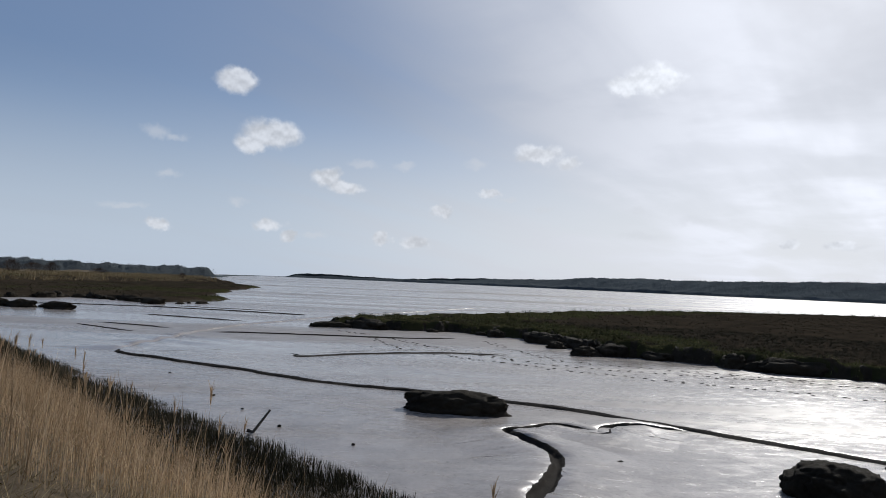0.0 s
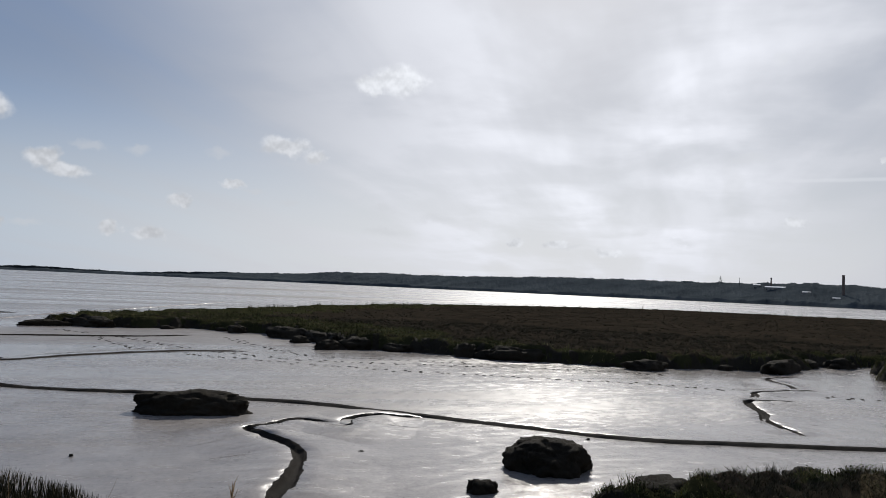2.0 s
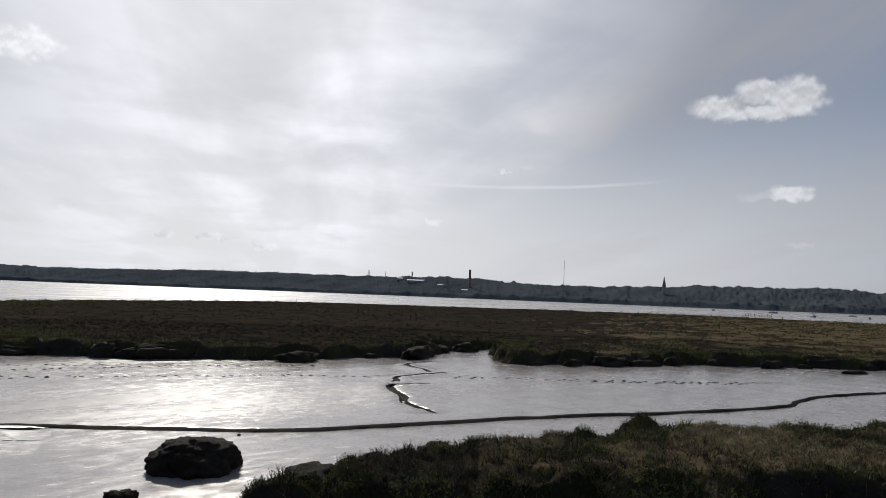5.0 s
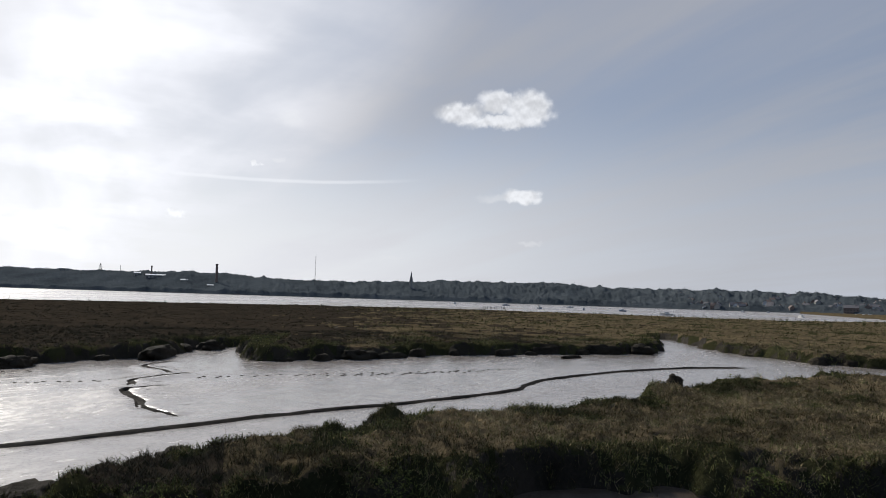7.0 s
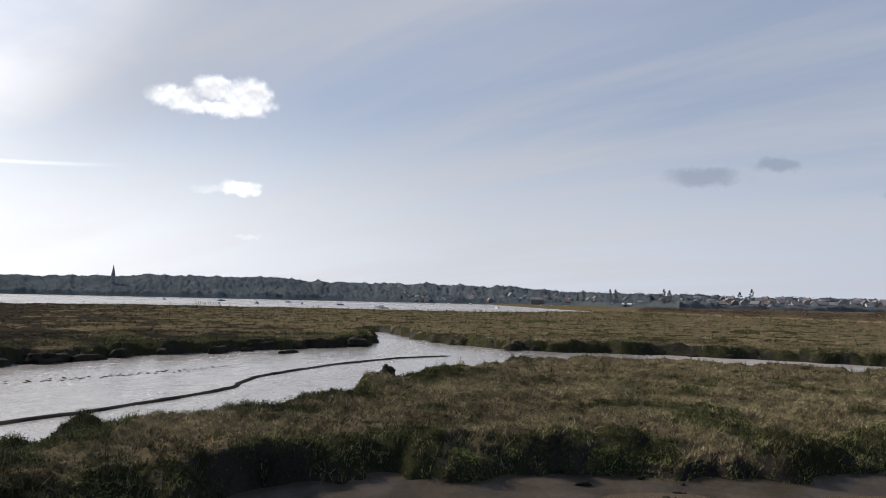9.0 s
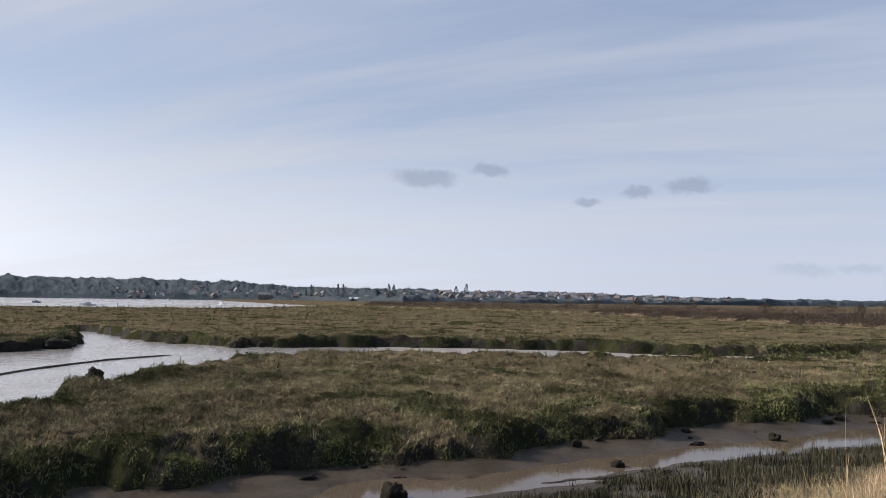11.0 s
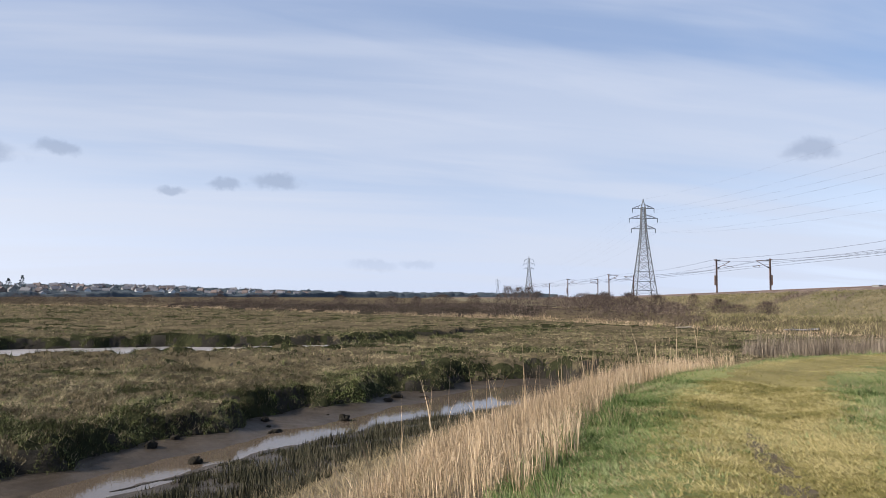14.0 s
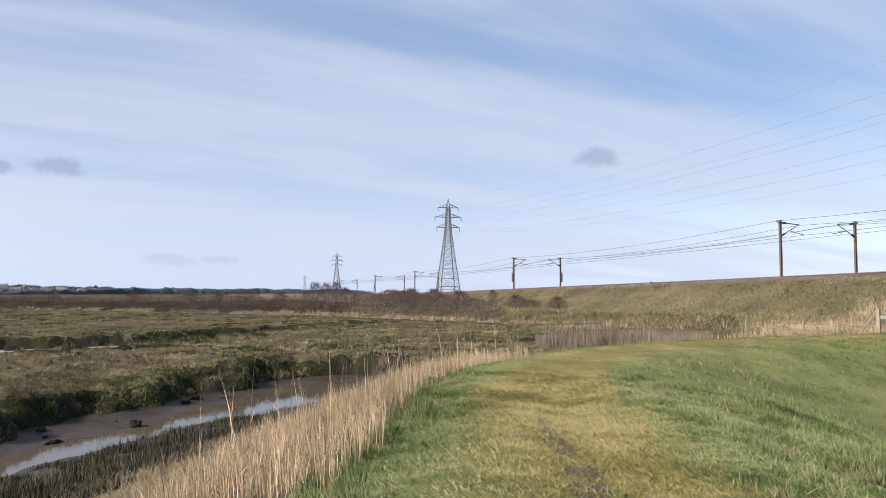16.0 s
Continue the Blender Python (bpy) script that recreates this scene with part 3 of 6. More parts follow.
def marsh_zone(x, y):
    """What grows where: 0 withered tan grass, 2 green purslane, 3 plants coloured dark for backlight towards the sun.
    """
    e = marsh_edge(x, y)
    green = 0.20 + 0.40 * smooth(e, 3.8, 0.3) + 0.55 * fnoise(x, y, 9, 3, 71) + 0.85 * fnoise(x, y, 1.6, 3, 72) > 0.46
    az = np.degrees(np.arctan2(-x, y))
    # towards the sun the marsh turns darker: backlit shade put into its colour
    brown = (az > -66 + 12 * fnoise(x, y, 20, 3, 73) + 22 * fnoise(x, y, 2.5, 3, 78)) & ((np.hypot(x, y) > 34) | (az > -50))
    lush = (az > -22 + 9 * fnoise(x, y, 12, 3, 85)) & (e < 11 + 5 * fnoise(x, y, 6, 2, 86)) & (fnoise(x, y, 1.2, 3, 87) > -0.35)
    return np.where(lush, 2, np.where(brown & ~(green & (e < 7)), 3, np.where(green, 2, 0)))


def marsh_z(x, y):
    e = marsh_edge(x, y)
    top = 0.64 + 0.12 * smooth(np.hypot(x, y), 28, 38) * smooth(y, 20, 5) + 0.16 * fnoise(x, y, 7.0, 4, 31) + 0.07 * fnoise(x, y, 0.8, 3, 33)
    near = smooth(np.hypot(x, y), 110, 50)
    wx, wy = x + 0.35 * fnoise(x, y, 0.9, 2, 38), y + 0.35 * fnoise(x, y, 0.9, 2, 39)
    lumps = ((0.13 + 0.40 * smooth(e, 3.0, 0.3)) * (tussocks(wx, wy, 1.5, 61) - 0.35) + 0.17 * (tussocks(wx, wy, 0.55, 66) - 0.35) + 0.05 * fnoise(x, y, 0.3, 2, 68)) * near
    gentle = smooth(x, 26, 22) * smooth(y, 9, 6)            # the near creek has a sloping, slumped side
    z = -0.42 + (top + lumps + 0.42) * smooth(e + 0.35 * fnoise(x, y, 0.9, 3, 36), -0.55 - 0.25 * gentle, 0.55 + 0.30 * gentle)
    for (px, py), a, b in PANS:
        z = z - 0.5 * np.exp(-((x - px) / a) ** 2 - ((y - py) / b) ** 2)
    return z - 0.4 * np.exp(-(fnoise(x * 0.6, y, 14, 2, 37) / 0.03) ** 2) * smooth(e, 5, 10) * smooth(np.hypot(x, y), 55, 80)


# railway: a straight line on an embankment that falls away to the south-east
RAIL_AT, RAIL_DIR = Vector((-2.0, -96.0)), Vector((0.692, -0.722))
RAIL_N = Vector((0.722, 0.692))       # towards the sea
RAIL_U, RAIL_Z = [-900, -100, -14, 20, 52, 104, 150, 250, 900], [9.0, 7.2, 6.05, 5.5, 5.05, 4.25, 3.7, 3.1, 2.6]


def rail_place(x, y):
    return (x - RAIL_AT.x) * RAIL_DIR.x + (y - RAIL_AT.y) * RAIL_DIR.y, (x - RAIL_AT.x) * RAIL_N.x + (y - RAIL_AT.y) * RAIL_N.y


def bank_z(u, q):
    top = np.interp(u, RAIL_U, RAIL_Z)
    foot = 1.15 + 0.25 * fnoise(u, q, 12, 2, 41) - 1.2 * smooth(q, 20, 25)
    z = np.where(q > -4.5, foot + (top - foot) * smooth(q, 17, 2.2), 1.0 + (top - 1.0) * smooth(q, -26, -11.5))
    return z + 0.18 * fnoise(u, q, 3.0, 3, 43) * smooth(np.abs(q + 4.5), 7, 9)


STRAW_LINE = [(-22, -56), (18, -74), (47, -90), (63, -96), (85, -99), (115, -100), (183, -109), (245, -88), (330, -73), (900, -30)]   # foot of the old bank beyond the marsh


def scrub_z(x, y):
    d, side, _ = polyline(x, y, STRAW_LINE)
    s = -d * side
    return -0.3 + 1.3 * smooth(s, -1.5, 0.5) + 1.1 * smooth(s, 1.5, 7) - 0.9 * smooth(s, 10, 18) + 0.12 * fnoise(x, y, 4, 3, 47)


def link_mesh(name, verts, faces, mats, parent=None):
    me = bpy.data.meshes.new(name)
    verts = np.asarray(verts, np.float32)
    faces = np.asarray(faces, np.int32)
    k = faces.shape[1]
    me.vertices.add(len(verts))
    me.vertices.foreach_set("co", verts.ravel())
    me.loops.add(faces.size)
    me.loops.foreach_set("vertex_index", faces.ravel())
    me.polygons.add(len(faces))
    me.polygons.foreach_set("loop_start", np.arange(0, faces.size, k, dtype=np.int32))
    for m in mats if isinstance(mats, (list, tuple)) else [mats]:
        me.materials.append(m)
    me.update(calc_edges=True)
    ob = new(name, me)
    ob.parent = parent
    return ob


def sheet(name, az, radii, height, keep, mats, flat=False):
    """A height field on rings round the camera to suit its view, cut down to where keep() holds."""
    a, r = np.meshgrid(np.radians(az), radii)
    x, y = -np.sin(a) * r, np.cos(a) * r
    z, k = height(x, y), keep(x, y)
    n, m = x.shape
    i = np.arange(n * m).reshape(n, m)
    q = np.stack([i[:-1, :-1], i[:-1, 1:], i[1:, 1:], i[1:, :-1]], -1).reshape(-1, 4)[:, ::-1]
    q = q[k.ravel()[q].any(1)]
    used, inv = np.unique(q, return_inverse=True)
    ob = link_mesh(name, np.stack([x, y, z], -1).reshape(-1, 3)[used], inv.reshape(-1, 4), mats)
    if not flat:
        ob.data.polygons.foreach_set("use_smooth", np.ones(len(ob.data.polygons), bool))
    return ob


def by_slope(ob, limit, index=1, test=None):
    """Give the steep faces of a sheet, or those that pass the test, another of its materials."""
    n = len(ob.data.polygons)
    nor, mid = np.empty(n * 3, np.float32), np.empty(n * 3, np.float32)
    ob.data.polygons.foreach_get("normal", nor)
    ob.data.polygons.foreach_get("center", mid)
    mid = mid.reshape(-1, 3)
    pick = nor.reshape(-1, 3)[:, 2] < limit
    if test is not None:
        pick |= test(mid[:, 0], mid[:, 1], mid[:, 2])
    ob.data.polygons.foreach_set("material_index", (pick * index).astype(np.int32))
    return ob


def by_zone(ob, zone, low):
    """Soils of the marsh by what grows on it, bare peat low down and on the steepest faces."""
    n = len(ob.data.polygons)
    nor, mid = np.empty(n * 3, np.float32), np.empty(n * 3, np.float32)
    ob.data.polygons.foreach_get("normal", nor)
    ob.data.polygons.foreach_get("center", mid)
    x, y, z = mid.reshape(-1, 3).T
    steep = nor.reshape(-1, 3)[:, 2] < 0.76 + 0.25 * fnoise(x, y, 1.0, 3, 75)
    ob.data.polygons.foreach_set("material_index", np.where((low(x, y, z) | steep) & ((fnoise(x, y, 1.0, 3, 79) < 0.02) | (z < 0.0)), 1, np.where(steep, 2, zone(x, y))).astype(np.int32))
    return ob


def rings(*spans):
    out = [spans[0][0]]
    for a, b, step in spans:
        n = max(1, int(math.log(b / a) / step))
        out += list(a * (b / a) ** (np.arange(1, n + 1) / n))
    return np.array(out)


VIEW = np.arange(-200, 42, 0.3)
ALL_ROUND = np.concatenate([VIEW, np.arange(42, 161, 4.0)])
tagged(by_slope(sheet("ground", ALL_ROUND, rings((2.0, 11, 0.08), (11, 75, 0.012), (75, 300, 0.022), (300, 4900, 0.12)), mud_z,
             lambda x, y: ((marsh_edge(x, y) < 2.0) & (wall_place(x, y)[0] > 5.0)) | (np.hypot(x, y) > 320) | (y < -40) & (marsh_edge(x, y) < 4), [MUD, CREEK_MUD]), -2, 1, lambda x, y, z: (y < 8.5 - 0.35 * (x - 11) + 1.2 * fnoise(x, y, 4, 2, 64)) & (x < 23) & (y > -40)),
       "wet grey-brown tidal mud with winding drains", "mud flat", kind="structure")


water = link_mesh("water", [(9, -40, -0.185), (30, -40, -0.185), (30, 6, -0.185), (9, 6, -0.185)], [(0, 1, 2, 3)], WATER)
tagged(water, "shallow brown trickle of water in the creek bed", "water", kind="structure")


def rounded(pts, step):
    """A smooth curve through the points, cut into even steps."""
    p = np.array([pts[0], *pts, pts[-1]], float)
    out = []
    for a, b, c, d in zip(p, p[1:], p[2:], p[3:]):
        n = max(2, int(np.linalg.norm(c - b) / step))
        t = (np.arange(n) / n)[:, None]
        out.append(0.5 * (2 * b + (c - a) * t + (2 * a - 5 * b + 4 * c - d) * t ** 2 + (3 * b - a - 3 * c + d) * t ** 3))
    return np.concatenate(out + [p[-1:]])


def mud_strip(name, v, face, mats, label, category):
    """A strip of mud from rows of points; face: the rows that take the second material."""
    i = np.arange(v.shape[0] * v.shape[1]).reshape(v.shape[:2])
    fq = np.stack([i[:-1, :-1], i[:-1, 1:], i[1:, 1:], i[1:, :-1]], -1).reshape(-1, 4)
    a, b, c = (v.reshape(-1, 3)[fq[:, k]] for k in (0, 1, 2))
    if np.cross(b - a, c - a)[:, 2].mean() < 0:
        fq = fq[:, ::-1]
    ob = tagged(link_mesh(name, v.reshape(-1, 3), fq, mats), label, category, kind="structure")
    ob.data.polygons.foreach_set("use_smooth", np.ones(len(ob.data.polygons), bool))
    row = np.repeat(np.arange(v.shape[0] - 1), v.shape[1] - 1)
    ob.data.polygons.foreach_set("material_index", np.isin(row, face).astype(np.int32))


def course(pts, step):
    c = rounded(pts, step)
    g = np.gradient(c, axis=0)
    g /= np.linalg.norm(g, axis=1, keepdims=True)
    run = np.concatenate([[0], np.cumsum(np.linalg.norm(np.diff(c, axis=0), axis=1))])
    return c, np.stack([-g[:, 1], g[:, 0]], 1), run, np.minimum(1, np.minimum(run, run[-1] - run) / 2.0)


for k, (pts, high, back) in enumerate(DRAINS):
    c, nrm, run, taper = course(pts, 0.13)
    nrm = nrm * math.copysign(1, high)
    prof = [(-0.10, -0.10), (0.0, -0.02), (0.04, 0.22), (0.09, 0.50), (0.14, 0.72), (0.22, 0.92), (0.32, 1.0), (0.48, 1.0), (0.75, 0.96), (1.1, 0.88), (0.3 * back + 0.7, 0.7), (0.6 * back + 0.8, 0.42), (back + 1.0, 0.1), (back + 2.2, -0.35)]
    wander = 0.20 * fnoise(run, run * 0 + k, 2.2, 3, 13)
    crest = 1 + 0.35 * fnoise(run, run * 0 + k, 1.6, 4, 15, 0.6)
    rows = []
    for q, z in prof:
        off = q + wander + (0.05 + 0.05 * min(q, 1)) * fnoise(run, run * 0 + q * 3, 0.35, 3, 14)
        xy = c + nrm * off[:, None]
        comb = 0.10 * fnoise(run + 0.5 * q, run * 0 + q * 0.7, 0.30, 2, 17) * smooth(np.array(q), 0.05, 0.3)
        up = abs(high) * taper * (z * crest + comb) - 0.04 * (1 - taper)
        rows.append(np.stack([xy[:, 0], xy[:, 1], mud_z(xy[:, 0], xy[:, 1]) + up], 1))
    # steep face rows coloured dark for the shade on the bank
    mud_strip("drain_bank", np.stack(rows), [1, 2, 3, 4] if k != 1 else [], [CREEK_MUD if pts[0][1] < 0 else MUD, PRESSED_AND_SHADED], "low slumped mud bank beside a winding drain", "mud bank")
for k, (pts, deep, half, back) in enumerate(RUNNELS):
    c, nrm, run, taper = course(pts, 0.07)
    half = half * (0.15 + 0.4 * vnoise(run / 1.7, run * 0 + k, 18))
    prof = [(-back - 1.4, -0.4), (-back, 0.05), (-0.5 * back, 0.6), (-0.45, 0.97), (-0.08, 1.0), (-0.03, 0.7), (0.0, 0.1), (0.0, 0.1), (0.03, 0.7), (0.08, 1.0), (0.45, 0.97), (0.5 * back, 0.6), (back, 0.05), (back + 1.4, -0.4)]
    rows = []
    for j, (q, z) in enumerate(prof):
        side = -1 if j < 7 else 1
        off = q + side * half * (0.55 if z == 0.1 else 1.0) + 0.10 * fnoise(run, run * 0 + k + side, 1.2, 3, 13) + 0.05 * fnoise(run, run * 0 + j, 0.25, 3, 14)
        xy = c + nrm * off[:, None]
        up = deep * taper * (z * (1 + 0.3 * fnoise(run, run * 0 + side, 1.1, 3, 15)) + 0.10 * fnoise(run + 0.4 * q, run * 0 + q, 0.28, 2, 17)) - 0.05 * (1 - taper)
        rows.append(np.stack([xy[:, 0], xy[:, 1], mud_z(xy[:, 0], xy[:, 1]) + up], 1))
    # runnel walls and floor darkened in colour as if shaded
    mud_strip("runnel", np.stack(rows), [4, 5, 6, 7, 8], [MUD, PRESSED_AND_SHADED], "narrow runnel cut into the soft wet mud", "runnel")

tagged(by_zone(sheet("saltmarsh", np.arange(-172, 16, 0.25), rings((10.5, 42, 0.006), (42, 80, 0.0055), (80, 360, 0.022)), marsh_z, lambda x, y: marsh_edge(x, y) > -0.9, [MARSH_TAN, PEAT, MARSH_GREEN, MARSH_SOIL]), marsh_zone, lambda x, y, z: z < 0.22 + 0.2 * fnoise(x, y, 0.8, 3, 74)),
       "brown-green salt marsh with crumbling peat edges", "salt marsh", kind="structure")
def worn(x, y):
    """Where feet have worn the path down to the soil."""
    r = np.hypot(x, y)
    return (np.abs(wall_place(x, y)[0] - 0.1 + 0.2 * fnoise(x, y, 3, 2, 61)) < 0.22 * smooth(r, 13, 4.5)) & (fnoise(x, y, 0.5, 4, 62) > -0.25 + 0.7 * smooth(r, 6.0, 12))


sea_wall = tagged(by_slope(sheet("sea_wall", np.concatenate([np.arange(-200, 60, 0.5), np.arange(60, 161, 4.0)]), rings((0.03, 3, 0.4), (3, 28, 0.017), (28, 60, 0.03), (60, 900, 0.06)), wall_z,
             lambda x, y: (wall_place(x, y)[0] < 14) & (rail_place(x, y)[1] > 2), [TURF, TRODDEN, PATH_TURF, CREEK_MUD]), -2, 1,
                lambda x, y, z: worn(x, y) | (wall_place(x, y)[0] > 2.7) | (y > 2.5)),
       "grassed earth sea wall with a trodden path on its crest", "sea wall", kind="structure")
wall_mid = np.empty(len(sea_wall.data.polygons) * 3, np.float32)
wall_mat = np.empty(len(sea_wall.data.polygons), np.int32)
sea_wall.data.polygons.foreach_get("center", wall_mid)
sea_wall.data.polygons.foreach_get("material_index", wall_mat)
wx, wy, _ = wall_mid.reshape(-1, 3).T
path = (np.abs(wall_place(wx, wy)[0] - 0.05 + 0.25 * fnoise(wx, wy, 4, 2, 101)) < 0.95 + 0.7 * fnoise(wx, wy, 0.9, 3, 102)) & (wall_mat == 0)
sea_wall.data.polygons.foreach_set("material_index", np.where(path, 2, np.where(wall_place(wx, wy)[0] > wall_place(wx, wy)[1] + 0.6, 3, wall_mat)).astype(np.int32))
bu, bq = np.meshgrid(np.concatenate([np.arange(-700, -120, 20), np.arange(-120, 320, 1.5), np.arange(320, 900, 20)]), np.concatenate([[-40, -26, -20, -14, -11.5], np.arange(-10.5, 23.5, 0.9), [25]]))
bx, by = RAIL_AT.x + bu * RAIL_DIR.x + bq * RAIL_N.x, RAIL_AT.y + bu * RAIL_DIR.y + bq * RAIL_N.y
n_u = bu.shape[1]
bi = np.arange(bu.size).reshape(bu.shape)
tagged(link_mesh("railway_embankment", np.stack([bx, by, bank_z(bu, bq)], -1).reshape(-1, 3), np.stack([bi[:-1, :-1], bi[1:, :-1], bi[1:, 1:], bi[:-1, 1:]], -1).reshape(-1, 4), EMB_SOIL),
       "rough grassy railway embankment", "embankment", kind="structure")
tagged(by_slope(sheet("old_bank", np.arange(-178, -92, 0.25), rings((55, 400, 0.02), (400, 1500, 0.1)), scrub_z,
             lambda x, y: (polyline(x, y, STRAW_LINE)[0] * -polyline(x, y, STRAW_LINE)[1] > -2) & (rail_place(x, y)[1] > 14), [MARSH_SOIL, MARSH_TAN]), -2, 1, lambda x, y, z: (x < 62 + 8 * fnoise(x, y, 6, 3, 48)) | (x > 190)),
       "low overgrown bank behind the marsh", "bank", kind="structure")

# spit of marsh up the estuary
SPIT = [(-150, 84), (-75, 92), (-57, 93), (-50, 104), (-43, 99), (-36, 95), (-33, 100), (-35, 120), (-43, 136), (-56, 200), (-59, 243), (-80, 290), (-104, 335), (-190, 460), (-260, 460), (-200, 200)]
def spit_bank(x, y):
    """Where the old bank rises behind the spit."""
    return smooth(x + 4 * fnoise(x, y, 14, 2, 57), -90, -102) * smooth(y, 135, 155) * smooth(y, 430, 360)


def spit_z(x, y):
    e = inside(x, y, SPIT) + 3 * fnoise(x, y, 14, 3, 52) + 1.2 * fnoise(x, y, 3.5, 3, 53)
    return -0.3 + (0.75 + 0.2 * fnoise(x, y, 9, 3, 51) + 0.12 * fnoise(x, y, 2.2, 3, 54)) * smooth(e, -1.2, 1.2) + (1.3 + 0.5 * fnoise(x, y, 8, 3, 56)) * spit_bank(x, y)


spit = by_zone(sheet("saltmarsh_spit", np.arange(10, 60, 0.2), rings((80, 150, 0.006), (150, 600, 0.015)), spit_z, lambda x, y: inside(x, y, SPIT) > -7, [MARSH_TAN, PEAT, MARSH_GREEN, MARSH_SOIL]),
               lambda x, y: np.where(fnoise(x, y, 20, 3, 55) > 0.25, 2, 3), lambda x, y, z: z < 0.25)
tagged(spit, "dark spit of salt marsh with a crumbling edge", "salt marsh", kind="structure")

# the far shore: azimuth, distance of the water's edge, height of the skyline in degrees
SHORE = [(40, 620, 0.75), (31, 640, 0.60), (24, 700, 0.48), (18, 780, 0.22), (16.8, 800, -0.1), (13, 4700, 0.0), (10.4, 4700, 0.22), (3, 4600, 0.1), (-2, 4300, 0.38), (-8, 3700, 0.55), (-12.5, 3000, 0.86),
         (-20, 2400, 0.95), (-28, 2050, 1.2), (-40, 1750, 1.3), (-48, 1500, 1.45), (-54, 1400, 1.12), (-60, 1300, 1.15), (-66, 1220, 1.4), (-75, 1120, 1.45), (-80, 1080, 1.2), (-87, 1000, 1.25),
         (-93, 960, 1.15), (-98, 900, 0.86), (-106, 760, 0.78), (-114, 800, 0.85), (-124, 900, 0.66), (-132, 1100, 0.30), (-144, 1300, 0.05), (-160, 1500, 0.0)]
SHORE_AZ = [-s[0] for s in SHORE]


def shore(az):
    return np.interp(-az, SHORE_AZ, [s[1] for s in SHORE]), np.interp(-az, SHORE_AZ, [s[2] for s in SHORE])


def far_ground(az, f):
    """Height of the far land at f times the distance of its shore."""
    d, e = shore(az)
    crown = EYE + d * 1.22 * np.tan(np.radians(e)) - 10.5
    return np.maximum(1.0, crown) * smooth(f, 1.015, 1.2) + 1.2 * smooth(f, 0.999, 1.012) - 0.4


faz, ff = np.meshgrid(np.arange(-162, 41, 0.4), [0.998, 1.004, 1.012, 1.03, 1.06, 1.09, 1.12, 1.16, 1.2, 1.26])
fd = shore(faz)[0] * np.minimum(ff, np.maximum(1.0, 4900 / shore(faz)[0]))
fi = np.arange(faz.size).reshape(faz.shape)
fr = np.radians(faz)
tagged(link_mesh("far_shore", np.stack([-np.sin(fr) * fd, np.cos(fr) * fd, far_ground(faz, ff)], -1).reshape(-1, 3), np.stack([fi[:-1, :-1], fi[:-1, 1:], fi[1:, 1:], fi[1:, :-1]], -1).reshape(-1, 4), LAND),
       "low wooded hills on the far shore", "hills", kind="structure")

# ---------------------------------------------------------------- plants, grown in numbers
rng = np.random.default_rng(4)


def blades(x, y, z, height, width, lean, kind="stuff", turn=None):
    """Bent blades or stems: a lower four-sided part and a tip. lean: how far the tip moves sideways, in metres."""
    n = len(x)
    face = rng.uniform(0, 2 * math.pi, n) if turn is None else turn
    lx, ly = lean
    cx, cy = np.cos(face) * width / 2, np.sin(face) * width / 2
    mid = 0.55
    v = np.empty((n, 5, 3), np.float32)
    for k, (f, w, sx) in enumerate(((0, 1, -1), (0, 1, 1), (mid, 0.8, 1), (mid, 0.8, -1), (1, 0, 0))):
        v[:, k, 0] = x + lx * f ** 1.6 + cx * w * sx
        v[:, k, 1] = y + ly * f ** 1.6 + cy * w * sx
        v[:, k, 2] = z + height * f
    i = np.arange(n)[:, None] * 5
    return v.reshape(-1, 3), np.concatenate([i + [0, 1, 2], i + [0, 2, 3], i + [3, 2, 4]], 1).reshape(-1, 3)


def leaves(x, y, z, size, facing=None):
    """Loose three-cornered leaves at any tilt, or lying roughly across a direction."""
    n = len(x)
    a, b = rng.normal(size=(n, 3)), rng.normal(size=(n, 3))
    if facing is not None:
        c = facing + rng.normal(0, 0.32, (n, 3))
        c /= np.linalg.norm(c, axis=1, keepdims=True)
        a -= (a * c).sum(1, keepdims=True) * c
        b = np.cross(c, a)
    a /= np.linalg.norm(a, axis=1, keepdims=True)
    b -= (a * b).sum(1, keepdims=True) * a
    b /= np.linalg.norm(b, axis=1, keepdims=True)
    p = np.stack([x, y, z], -1)
    s = np.asarray(size)[:, None]
    v = np.stack([p - a * s * 0.5, p + a * s * 0.5 + b * s * 0.1, p + b * s * 0.62], 1)
    return v.reshape(-1, 3).astype(np.float32), np.arange(n * 3).reshape(-1, 3)


def spikes(x, y, z, height, width, lean):
    """Short straight blades of one face each."""
    n = len(x)
    face = rng.uniform(0, 2 * math.pi, n)
    cx, cy = np.cos(face) * width / 2, np.sin(face) * width / 2
    v = np.stack([np.stack([x - cx, y - cy, z], -1), np.stack([x + cx, y + cy, z], -1), np.stack([x + lean[0], y + lean[1], z + height], -1)], 1)
    return v.reshape(-1, 3).astype(np.float32), np.arange(n * 3).reshape(-1, 3)


def stuff(name, made, mat, label, category):
    if isinstance(made, list):
        vs, fs, off = [], [], 0
        for v, f in made:
            vs.append(v)
            fs.append(f + off)
            off += len(v)
        made = np.concatenate(vs), np.concatenate(fs)
    return tagged(link_mesh(name, made[0], made[1], mat), label, category, kind="stuff")


def scatter(n, x0, x1, y0, y1):
    return rng.uniform(x0, x1, n), rng.uniform(y0, y1, n)


def scatter_ring(n, az0, az1, r0, r1):
    """Points spread evenly over a piece of ring."""
    a = np.radians(rng.uniform(az0, az1, n))
    r = np.sqrt(rng.uniform(r0 * r0, r1 * r1, n))
    return -np.sin(a) * r, np.cos(a) * r


